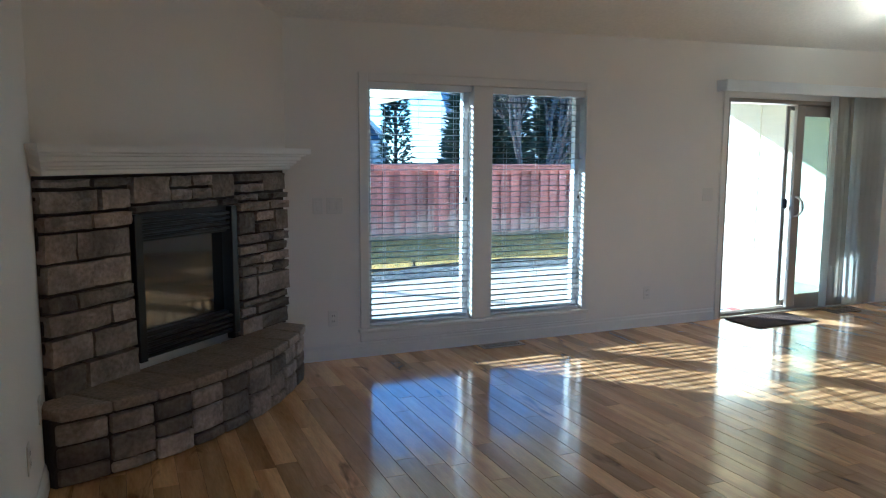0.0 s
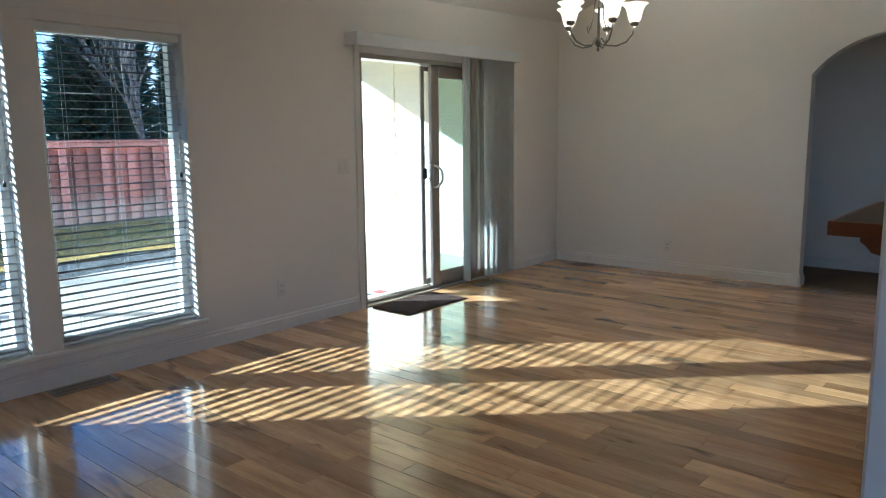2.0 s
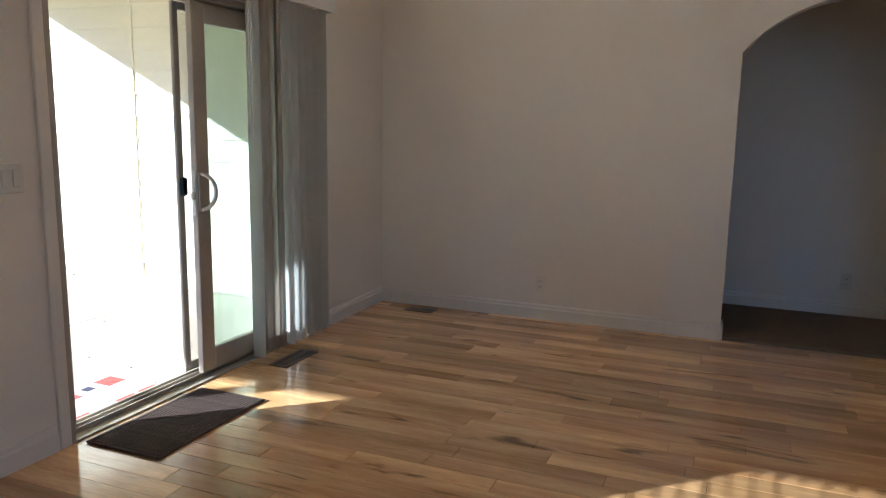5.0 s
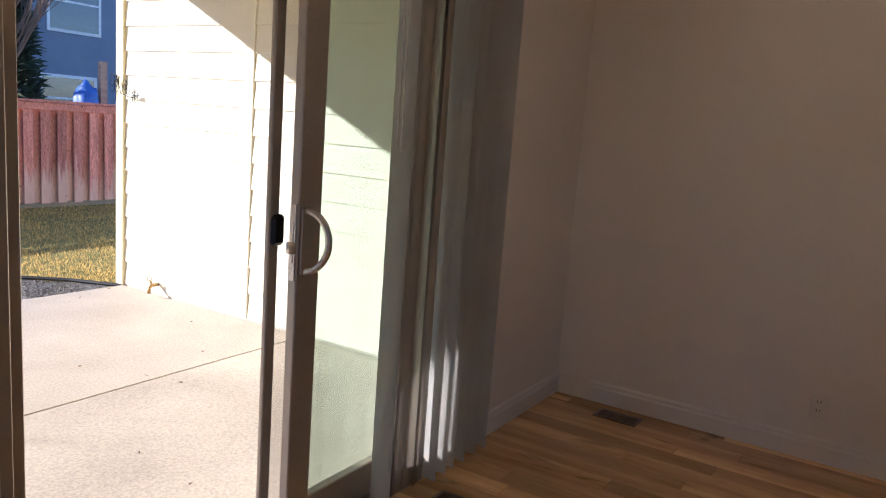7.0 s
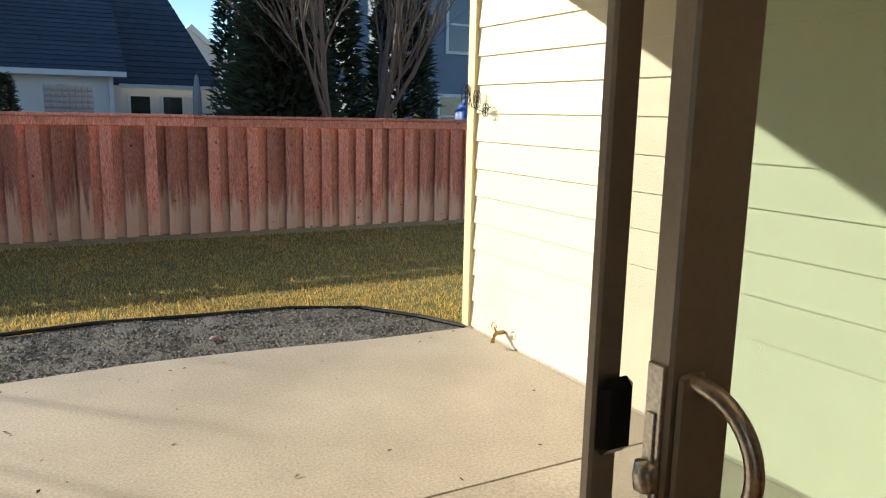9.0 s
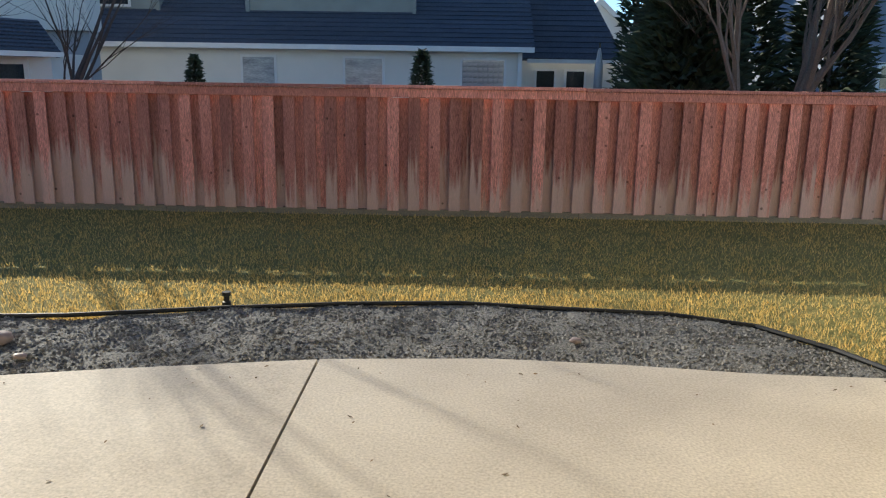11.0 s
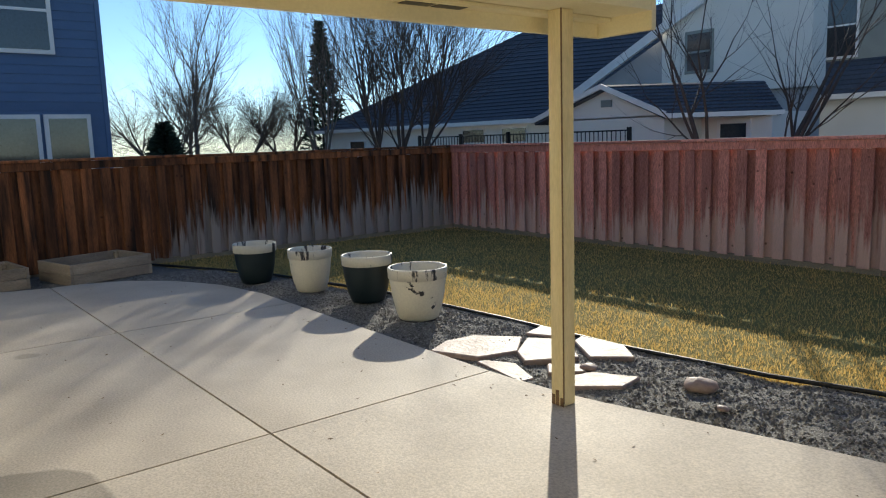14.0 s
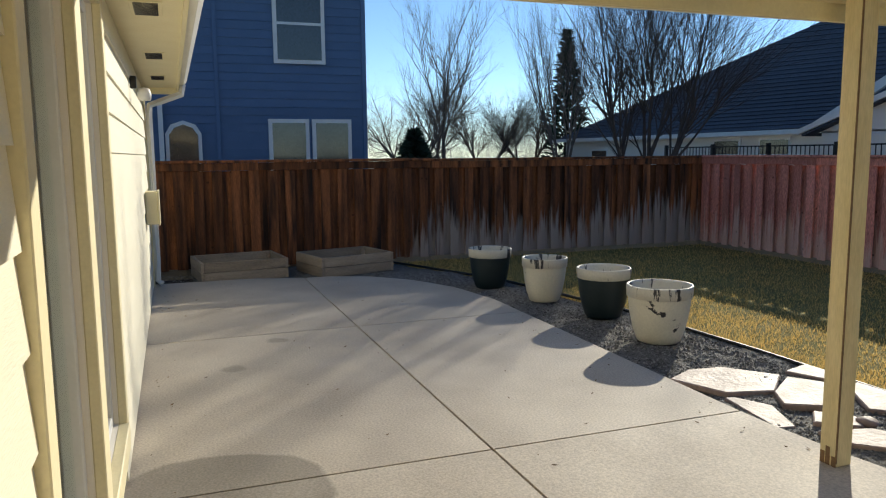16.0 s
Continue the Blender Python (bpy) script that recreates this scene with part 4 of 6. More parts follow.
def weathering(m, z_mid, amount, col, from_y=None):
    """Bare grey wood low on the boards, with a ragged upper edge."""
    t = m.node_tree
    n, l = t.nodes, t.links
    b = n["Principled BSDF"]
    src = b.inputs["Base Color"].links[0].from_socket
    geo = n.new("ShaderNodeNewGeometry")
    sep = n.new("ShaderNodeSeparateXYZ")
    l.new(geo.outputs["Position"], sep.inputs[0])
    mp = n.new("ShaderNodeMapping")
    mp.inputs["Scale"].default_value = (11, 11, 0.8)
    l.new(geo.outputs["Position"], mp.inputs["Vector"])
    nz = n.new("ShaderNodeTexNoise")
    nz.inputs["Scale"].default_value = 2.0
    nz.inputs["Detail"].default_value = 6
    l.new(mp.outputs[0], nz.inputs["Vector"])
    big = n.new("ShaderNodeTexNoise")
    big.inputs["Scale"].default_value = 0.35
    l.new(geo.outputs["Position"], big.inputs["Vector"])
    add = n.new("ShaderNodeMath")
    add.operation = 'MULTIPLY_ADD'
    add.inputs[1].default_value = 1.5
    l.new(nz.outputs["Fac"], add.inputs[0])
    l.new(sep.outputs["Z"], add.inputs[2])
    add2 = n.new("ShaderNodeMath")
    add2.operation = 'MULTIPLY_ADD'
    add2.inputs[1].default_value = -1.0
    l.new(big.outputs["Fac"], add2.inputs[0])
    l.new(add.outputs[0], add2.inputs[2])
    oi = n.new("ShaderNodeObjectInfo")
    add3 = n.new("ShaderNodeMath")
    add3.operation = 'MULTIPLY_ADD'
    add3.inputs[1].default_value = 0.3
    l.new(oi.outputs["Random"], add3.inputs[0])
    l.new(add2.outputs[0], add3.inputs[2])
    add4 = n.new("ShaderNodeMath")
    add4.operation = 'SUBTRACT'
    add4.inputs[1].default_value = 0.15
    l.new(add3.outputs[0], add4.inputs[0])
    level = add4.outputs[0]
    if from_y is not None:          # the bare stretch begins at this place along the fence
        begin = n.new("ShaderNodeMapRange")
        begin.inputs["From Min"].default_value, begin.inputs["From Max"].default_value = from_y - 0.3, from_y + 0.9
        begin.inputs["To Min"].default_value, begin.inputs["To Max"].default_value = 1.2, 0.0
        l.new(sep.outputs["Y"], begin.inputs["Value"])
        more = n.new("ShaderNodeMath")
        l.new(level, more.inputs[0])
        l.new(begin.outputs[0], more.inputs[1])
        level = more.outputs[0]
    mr = n.new("ShaderNodeMapRange")
    mr.inputs["From Min"].default_value, mr.inputs["From Max"].default_value = z_mid + 0.16, z_mid - 0.14
    mr.inputs["To Max"].default_value = amount
    l.new(level, mr.inputs["Value"])
    mx = n.new("ShaderNodeMix")
    mx.data_type = 'RGBA'
    mx.inputs["B"].default_value = (*col, 1)
    l.new(src, mx.inputs["A"])
    l.new(mr.outputs[0], mx.inputs["Factor"])
    l.new(mx.outputs["Result"], b.inputs["Base Color"])


def knots(m, dark):
    """Scattered small dark knots in the boards."""
    t = m.node_tree
    n, l = t.nodes, t.links
    b = n["Principled BSDF"]
    src = b.inputs["Base Color"].links[0].from_socket
    geo = n.new("ShaderNodeNewGeometry")
    vor = n.new("ShaderNodeTexVoronoi")
    vor.inputs["Scale"].default_value = 5.0
    l.new(geo.outputs["Position"], vor.inputs["Vector"])
    mr = n.new("ShaderNodeMapRange")
    mr.inputs["From Min"].default_value, mr.inputs["From Max"].default_value = 0.05, 0.10
    mr.inputs["To Min"].default_value, mr.inputs["To Max"].default_value = dark, 1.0
    l.new(vor.outputs["Distance"], mr.inputs["Value"])
    mul = n.new("ShaderNodeVectorMath")
    mul.operation = 'SCALE'
    l.new(src, mul.inputs[0])
    l.new(mr.outputs[0], mul.inputs["Scale"])
    l.new(mul.outputs[0], b.inputs["Base Color"])


# orange-brown boards with near-black streaks along their length
M_FENCE_D = material("dark_streaked_cedar", (0.23, 0.085, 0.032), 0.7, col2=(0.012, 0.007, 0.006), mix=0.95, scale=2, fine=30, stretch=(6, 6, 0.5), bump=0.4, rnd=0.45, fine_mix=0.35, spec=0.3)
weathering(M_FENCE, 0.46, 0.68, (0.66, 0.49, 0.42))
knots(M_FENCE, 0.35)
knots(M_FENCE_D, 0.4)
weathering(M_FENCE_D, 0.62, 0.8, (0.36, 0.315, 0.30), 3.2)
FY, FX, FT, FBZ = 8.70, -1.62, 1.30, -0.21


def fence(name, label, run, mat, place):
    """Board-on-board panels; place(s, v) gives a pose at s along the run and v out from it."""
    t = thing(name, place(run / 2, 0).translation, label, "fence")
    me = mesh_of(boxes((-0.066, 0.066, -0.009, 0.009, FBZ + 0.10, FT - 0.13), bevel=0.003), "board", mat)
    wide = mesh_of(boxes((-0.114, 0.114, -0.009, 0.009, FBZ + 0.10, FT - 0.13), bevel=0.003), "board", mat)
    rng = random.Random(8)
    n = int(run / 0.118)
    for i in range(n):
        front = i % 2
        piece("board", me if front else wide, t, place(0.06 + i * 0.118, 0.046 if front else -0.016) @ pose(0, 0, rng.uniform(-0.012, 0.004), 0, rng.uniform(-0.25, 0.25), rng.uniform(-0.6, 0.6)))
    for i in range(int(run / 2.4) + 1):
        s = min(i * 2.4, run - 0.01)
        ln = min(2.4, run - s)
        if ln < 0.05:
            continue
        dz = rng.uniform(-0.006, 0.006)
        for nm, b in (("cap_rail", (0, ln - 0.004, -0.06, 0.115, FT - 0.035, FT)), ("top_trim", (0, ln - 0.004, 0.062, 0.082, FT - 0.135, FT - 0.037)), ("kick_board", (0, ln - 0.004, -0.02, 0.02, FBZ - 0.06, FBZ + 0.10))):
            part(nm, box(bmesh.new(), *b, place(s, 0) @ pose(0, 0, dz), bevel=0.004), M_KICK if nm == "kick_board" else mat, t)
        part("post", box(bmesh.new(), -0.045, 0.045, -0.115, -0.026, FBZ - 0.1, FT - 0.04, place(s, 0)), mat, t)
    return t


M_KICK = material("grey_timber", (0.27, 0.235, 0.18), 0.9, scale=3, fine=40, stretch=(1, 1, 5), bump=0.4, fine_mix=0.25)
fence("back_fence", "red-stained cedar board fence, bare and grey near the ground", 17.6, M_FENCE, lambda s, v: pose(FX + s, FY - v, 0) @ Matrix.Diagonal((1, -1, 1, 1)))
fence("side_fence", "dark streaked cedar board fence with pale weathered feet", 10.6, M_FENCE_D, lambda s, v: pose(FX + v, FY - s, 0, 0, 0, -90))

# ---- the house's outside ----
LAP = 0.185


def lap_mesh(length, mat):
    """A lapped siding board along x, facing -y, thicker at its foot."""
    bm = bmesh.new()
    prism(bm, [(0, 0, 0), (0, -0.018, 0), (0, -0.004, LAP + 0.02), (0, 0, LAP + 0.02)], (length, 0, 0))
    return mesh_of(bm, "siding_board", mat)


def siding(parent, length, z0, rows, m, mat):
    me = lap_mesh(length, mat)
    for k in range(rows):
        piece("siding_board", me, parent, m @ pose(0, 0, z0 + k * LAP))


wing = thing("wall_wing", (11.4, 2, Z0), "house wing clad in cream lap siding, shaded by the patio roof", "wall", kind="structure")
part("wing_core", boxes((11.37, 16.0, WT + 0.02, 3.90, -0.5, 3.7)), M_SIDING, wing)
mw = lambda y: pose(11.37, y, 0, 0, 0, -90)
siding(wing, 1.34, Z0 + 0.02, 20, mw(3.835), M_SIDING)
siding(wing, 2.24, Z0 + 0.02, 20, mw(2.405), M_SIDING)
part("corner_board", boxes((11.335, 11.46, 3.84, 3.93, Z0 + 0.01, 3.0), bevel=0.003), M_CREAM, wing)
part("batten", boxes((11.345, 11.37, 2.41, 2.49, Z0 + 0.02, 3.0), bevel=0.003), M_SIDING, wing)
part("foundation", boxes((11.362, 11.372, WT, 3.84, Z0 - 0.05, Z0 + 0.02)), M_CONCRETE, wing)

outer = thing("wall_patio", (4, WT, Z0), "cream lap-sided house wall along the patio", "wall", kind="structure")
mo = lambda x: pose(x, WT, 0, 0, 0, 180)
siding(outer, 5.49, Z0 + 0.02, 12, mo(WIN[0][0] - 0.105), M_SIDING)
siding(outer, DX[0] - WIN[1][1] - 0.18, Z0 + 0.02, 12, mo(DX[0] - 0.075), M_SIDING)
part("door_trim", boxes((DX[0] - 0.07, DX[0], WT, WT + 0.03, Z0 + 0.02, 2.12), (DX[1], DX[1] + 0.07, WT, WT + 0.03, Z0 + 0.02, 2.12), (DX[0], DX[1], WT, WT + 0.03, DZ + 0.01, 2.12)), M_CREAM, outer)
part("corner_board", boxes((-0.56, -0.46, WT, WT + 0.03, Z0, 2.3), bevel=0.003), M_CREAM, outer)
part("corner_return", boxes((-0.56, 2.95, -1.5, WT, -0.5, 2.6)), M_SIDING, outer)

eave = thing("house_eave", (2, 0.4, 2.12), "cream boarded eave with slot vents and a white gutter", "eave", kind="structure")
part("soffit", boxes((-0.60, 5.80, WT, 0.52, 2.13, 2.16)), M_CREAM, eave)
part("fascia", boxes((-0.60, 5.80, 0.52, 0.545, 2.10, 2.30)), M_CREAM, eave)
part("eave_end", boxes((-0.62, -0.60, WT, 0.545, 2.06, 2.30)), M_CREAM, eave)
bm = bmesh.new()
prism(bm, [(-0.62, 0.546, 2.16), (-0.62, 0.60, 2.16), (-0.62, 0.635, 2.20), (-0.62, 0.64, 2.27), (-0.62, 0.63, 2.27), (-0.62, 0.62, 2.21), (-0.62, 0.59, 2.175), (-0.62, 0.546, 2.175)], (6.05, 0, 0))
part("gutter", bm, M_WHITE, eave, "white metal gutter")
for x in (4.25, 2.3, 0.6):
    v = part("soffit_vent", boxes((x - 0.2, x + 0.2, 0.26, 0.42, 2.124, 2.13), bevel=0.002), M_CREAM, eave)
    me = bpy.data.meshes.get("vent_slot") or mesh_of(boxes((-0.005, 0.005, -0.06, 0.06, 0, 0.003)), "vent_slot", M_DARK)
    for k in range(14):
        piece("slot", me, v, pose(x - 0.17 + k * 0.026, 0.34, 2.1215))
part("roof_slope", prism(bmesh.new(), [(-0.7, 0.62, 2.29), (-0.7, 0.62, 2.33), (-0.7, -3.5, 3.9), (-0.7, -3.5, 3.86)], (6.45, 0, 0)), M_ROOF, eave)

spout = thing("downspout", (-0.5, 0.3, Z0), "white square downspout at the house corner", "downspout")
bm = bmesh.new()
tube(bm, [(-0.55, 0.59, 2.17), (-0.55, 0.57, 2.06), (-0.53, 0.36, 1.98), (-0.50, 0.23, 1.93), (-0.50, 0.215, 1.80), (-0.50, 0.215, 0.2), (-0.50, 0.215, Z0 + 0.06), (-0.47, 0.26, Z0 + 0.03)], 0.036, 4)
part("pipe", bm, M_WHITE, spout)
meter = thing("utility_box", (0.7, 0.2, 0.85), "cream metal utility box fixed to the siding", "utility box")
part("box_body", boxes((0.55, 0.80, WT + 0.015, WT + 0.13, 0.70, 1.02), bevel=0.006), M_CREAM, meter)
part("box_lid", boxes((0.535, 0.815, WT + 0.13, WT + 0.145, 0.69, 1.03), bevel=0.004), M_CREAM, meter)
wl = thing("flood_light", (2.5, 0.2, 1.85), "small white flood lamp on a dark bracket under the eave", "lamp")
part("bracket", boxes((2.46, 2.54, WT + 0.015, WT + 0.06, 1.86, 1.95), bevel=0.006), M_DARK, wl)
part("lamp_head", lathe(bmesh.new(), [(0.001, 0), (0.045, 0.005), (0.052, 0.05), (0.04, 0.09), (0.001, 0.10)], (2.5, WT + 0.11, 1.77), 14), M_WHITE, wl, smooth=True)

# patio roof
cover = thing("patio_cover", (8, 2.5, 2.05), "cream-painted flat patio roof with a boxed eave", "patio roof")
CE, CY = 5.82, 3.80       # outer eave and front end of the patio roof
part("soffit", boxes((CE + 0.03, 5.955, WT + 0.04, CY, 2.03, 2.05), bevel=0.003), M_CREAM, cover)
part("eave_board", boxes((CE, CE + 0.03, WT + 0.04, CY + 0.04, 1.95, 2.20), bevel=0.003), M_CREAM, cover)
part("end_board", boxes((CE + 0.03, 6.23, CY, CY + 0.04, 1.95, 2.20), bevel=0.003), M_CREAM, cover)
part("header_beam", boxes((5.955, 6.23, WT + 0.04, CY, 2.05, 2.46), bevel=0.003), M_CREAM, cover)
for y in (2.55, 0.95):
    v = part("soffit_vent", boxes((5.865, 5.945, y - 0.2, y + 0.2, 2.024, 2.03)), M_CREAM, cover)
    for s0 in (-0.185, 0.01):
        part("vent_slot", boxes((5.872, 5.938, y + s0, y + s0 + 0.175, 2.021, 2.0245)), M_DARK, v)
RZ = 2.47
part("roof_deck", prism(bmesh.new(), [(CE - 0.04, WT + 0.02, 2.20), (6.5, WT + 0.02, RZ), (11.36, WT + 0.02, RZ), (11.36, WT + 0.02, RZ + 0.16), (6.5, WT + 0.02, RZ + 0.16), (CE - 0.04, WT + 0.02, 2.30)], (0, CY + 0.02 - WT, 0)), M_CREAM, cover)
part("shingles", prism(bmesh.new(), [(CE - 0.06, WT + 0.02, 2.305), (6.5, WT + 0.02, RZ + 0.165), (11.36, WT + 0.02, RZ + 0.165), (11.36, WT + 0.02, RZ + 0.18), (6.5, WT + 0.02, RZ + 0.18), (CE - 0.06, WT + 0.02, 2.32)], (0, CY + 0.04 - WT, 0)), M_ROOF, cover)

M_BEAD = material("bare_brown_wood", (0.20, 0.12, 0.06), 0.8, scale=20, fine=90, bump=0.3)
M_POST = material("worn_cream_paint", (0.74, 0.63, 0.36), 0.6, col2=(0.60, 0.48, 0.24), scale=6, fine=45, stretch=(3, 3, 0.5), bump=0.3, fine_mix=0.08)
post = thing("patio_post", (6.0, 3.33, Z0), "square cream-painted timber post with chipped feet", "post")
part("shaft", boxes((5.948, 6.046, 3.280, 3.378, Z0, 2.05), bevel=0.006), M_POST, post)
part("corner_bead", boxes((6.043, 6.0495, 3.2765, 3.283, Z0 + 0.02, 2.05)), M_BEAD, post, "dark split caulk line")
for k, (dx, dy, h) in enumerate(((0.0, 0.0, 0.09), (0.035, 0.0, 0.05), (-0.03, 0.0, 0.06))):
    part("chipped_paint", boxes((5.985 + dx, 6.01 + dx, 3.2785, 3.281, Z0, Z0 + h)), M_BEAD, post)

# ---- pots, planters, stones ----


def peeled(name, base, peel, amount, stretch):
    m = material(name, base, 0.45, scale=5, fine=60, bump=0.15, fine_mix=0.06, mix=0.3)
    t = m.node_tree
    n, l = t.nodes, t.links
    b = n["Principled BSDF"]
    src = b.inputs["Base Color"].links[0].from_socket
    tc = n.new("ShaderNodeTexCoord")
    mp = n.new("ShaderNodeMapping")
    mp.inputs["Scale"].default_value = stretch
    l.new(tc.outputs["Object"], mp.inputs["Vector"])
    nz = n.new("ShaderNodeTexNoise")
    nz.inputs["Scale"].default_value = 3.2
    nz.inputs["Detail"].default_value = 8
    nz.inputs["Roughness"].default_value = 0.65
    l.new(mp.outputs[0], nz.inputs["Vector"])
    mr = n.new("ShaderNodeMapRange")
    mr.inputs["From Min"].default_value, mr.inputs["From Max"].default_value = amount, amount + 0.015
    l.new(nz.outputs["Fac"], mr.inputs["Value"])
    mx = n.new("ShaderNodeMix")
    mx.data_type = 'RGBA'
    mx.inputs["B"].default_value = (*peel, 1)
    l.new(src, mx.inputs["A"])
    l.new(mr.outputs[0], mx.inputs["Factor"])
    l.new(mx.outputs["Result"], b.inputs["Base Color"])
    return m


M_POT_C = peeled("peeling_cream", (0.74, 0.70, 0.58), (0.03, 0.03, 0.033), 0.60, (1.2, 1.2, 1.6))
M_POT_D = peeled("dark_green_glaze", (0.011, 0.022, 0.026), (0.5, 0.48, 0.42), 0.80, (1.2, 1.2, 1.2))
M_RIM = peeled("peeling_rim", (0.66, 0.63, 0.55), (0.035, 0.035, 0.04), 0.56, (2.2, 2.2, 0.35))


def pot(x, y, r, h, dark):
    label = "dark green plastic pot with a chipped pale rim" if dark else "cream plastic pot with black peeling paint"
    t = thing("garden_pot", (x, y, Z0 - 0.03), label, "pot", "row of pots")
    at = (x, y, Z0 - 0.03)
    zr = h * 0.80
    outer_p = [(0.001, 0), (r * 0.60, 0), (r * 0.66, 0.012), (r * 0.78, h * 0.22), (r * 0.88, h * 0.48), (r * 0.945, zr - 0.004)]
    part("body", lathe(bmesh.new(), outer_p, at, 40), M_POT_D if dark else M_POT_C, t, smooth=True)
    rim = [(r * 0.955, zr - 0.004), (r * 0.985, zr), (r * 1.0, h - 0.01), (r * 0.99, h), (r * 0.93, h), (r * 0.91, h - 0.02), (r * 0.80, h * 0.45), (r * 0.60, h * 0.12), (0.001, h * 0.12)]
    part("rim", lathe(bmesh.new(), rim, at, 40), M_RIM, t, smooth=True)
    return t


pot(3.63, 4.05, 0.262, 0.46, False)
pot(2.68, 4.13, 0.25, 0.46, True)
pot(1.80, 3.98, 0.235, 0.45, False)
pot(0.90, 3.76, 0.245, 0.45, True)

M_OLDWOOD = material("weathered_planter_wood", (0.33, 0.27, 0.21), 0.85, col2=(0.17, 0.135, 0.105), scale=3, fine=35, stretch=(1, 1, 5), bump=0.45, rnd=0.2, fine_mix=0.2)


def planter(x, y, w, d, h, turn):
    t = thing("planter_box", (x, y, Z0 - 0.03), "low weathered wooden planter box filled with dark soil", "planter", "planter boxes")
    m = pose(x, y, Z0 - 0.03, 0, 0, turn)
    for k in range(2):
        z0, z1 = k * h / 2 + 0.002, (k + 1) * h / 2 - 0.003
        for s in ((-w / 2, w / 2, -d / 2, -d / 2 + 0.035, z0, z1), (-w / 2, w / 2, d / 2 - 0.035, d / 2, z0, z1), (-w / 2, -w / 2 + 0.035, -d / 2 + 0.036, d / 2 - 0.036, z0, z1), (w / 2 - 0.035, w / 2, -d / 2 + 0.036, d / 2 - 0.036, z0, z1)):
            part("board", box(bmesh.new(), *s, m, bevel=0.004), M_OLDWOOD, t)
    for sx in (-1, 1):
        for sy in (-1, 1):
            cx, cy = sx * (w / 2 - 0.06), sy * (d / 2 - 0.06)
            part("corner_post", box(bmesh.new(), cx - 0.022, cx + 0.022, cy - 0.022, cy + 0.022, 0, h - 0.02, m, bevel=0.003), M_OLDWOOD, t)
    part("soil", box(bmesh.new(), -w / 2 + 0.036, w / 2 - 0.036, -d / 2 + 0.036, d / 2 - 0.036, 0.01, h * 0.55, m), M_SOIL, t)
    return t


planter(-1.06, 1.16, 0.82, 1.05, 0.25, 7)
planter(-0.98, 2.50, 0.80, 1.02, 0.25, 14)

M_FLAG = material("flagstone", (0.34, 0.26, 0.235), 0.62, col2=(0.20, 0.15, 0.14), scale=5, fine=30, bump=0.6, rnd=0.1, dist=0.01, fine_mix=0.12)
FLAGS = (((4.55, 3.47), (4.42, 3.72), (4.45, 3.98), (4.75, 4.22), (5.0, 3.93), (4.92, 3.62)),
         ((5.02, 3.90), (4.80, 4.22), (5.05, 4.40), (5.42, 4.12), (5.22, 3.78)),
         ((4.98, 3.55), (5.0, 3.62), (5.2, 3.72), (5.52, 3.58), (5.50, 3.46)),
         ((4.70, 4.30), (4.62, 4.56), (4.95, 4.60), (5.02, 4.44)),
         ((5.10, 4.42), (5.05, 4.56), (5.45, 4.58), (5.68, 4.40), (5.46, 4.18)),
         ((5.50, 3.72), (5.36, 3.86), (5.52, 4.02), (5.66, 3.92)),
         ((5.62, 3.62), (5.70, 3.92), (5.98, 4.06), (6.02, 3.84), (5.80, 3.60)))
for k, f in enumerate(FLAGS):
    t = thing("flagstone", (f[0][0], f[0][1], Z0), "pale rough flagstone laid in the gravel", "flagstone", "flagstones")
    bm = prism(bmesh.new(), [(x, y, Z0 - 0.06) for x, y in f], (0, 0, 0.042 + 0.005 * math.sin(k * 2.4)))
    bmesh.ops.bevel(bm, geom=list(bm.edges), offset=0.008, segments=1, affect='EDGES')
    part("slab", bm, M_FLAG, t)


def boulder(x, y, r, seed):
    t = thing("rock", (x, y, Z0), "smooth tan stone lying on the gravel", "rock", "loose rocks")
    bm = bmesh.new()
    bmesh.ops.create_icosphere(bm, subdivisions=2, radius=1)
    for v in bm.verts:
        k = 1 + 0.25 * noise.noise(v.co * 1.3 + Vector((seed, 0, 0)))
        v.co = Vector((x + v.co.x * r * 1.3 * k, y + v.co.y * r * k, Z0 - 0.03 + (v.co.z + 0.5) * r * 0.55 * k))
    part("stone_body", bm, M_FLAG, t, smooth=True)


boulder(6.335, 4.165, 0.085, 1)
boulder(5.62, 3.98, 0.05, 2)
boulder(6.62, 3.95, 0.03, 3)
boulder(9.7, 4.4, 0.03, 4)
spr = thing("sprinkler", (7.425, 5.01, Z0 - 0.045), "black pop-up lawn sprinkler head", "sprinkler")
part("riser", lathe(bmesh.new(), [(0.03, -0.05), (0.03, 0.03), (0.018, 0.035), (0.018, 0.07), (0.03, 0.075), (0.03, 0.10), (0.001, 0.10)], (7.425, 5.01, Z0 - 0.045), 14), M_RUBBER, spr)

M_BRASS = material("old_brass", (0.40, 0.27, 0.12), 0.4, 0.8, scale=9, fine=80, bump=0.1)
bib = thing("hose_bib", (11.33, 3.40, -0.05), "brass garden tap low on the siding", "tap")
bm = bmesh.new()
tube(bm, [(11.35, 3.40, -0.03), (11.29, 3.40, -0.03), (11.26, 3.39, -0.05), (11.25, 3.38, -0.085)], [0.014, 0.016, 0.013, 0.015], 10)
part("spout", bm, M_BRASS, bib, smooth=True)
bm = bmesh.new()
tube(bm, [(11.29, 3.40, -0.02), (11.27, 3.40, 0.015)], 0.006, 8)
tube(bm, [(11.27, 3.40 + 0.028 * math.cos(k * 0.7854), 0.018 + 0.028 * math.sin(k * 0.7854)) for k in range(9)], 0.004, 6)
part("tap_wheel", bm, M_BRASS, bib)
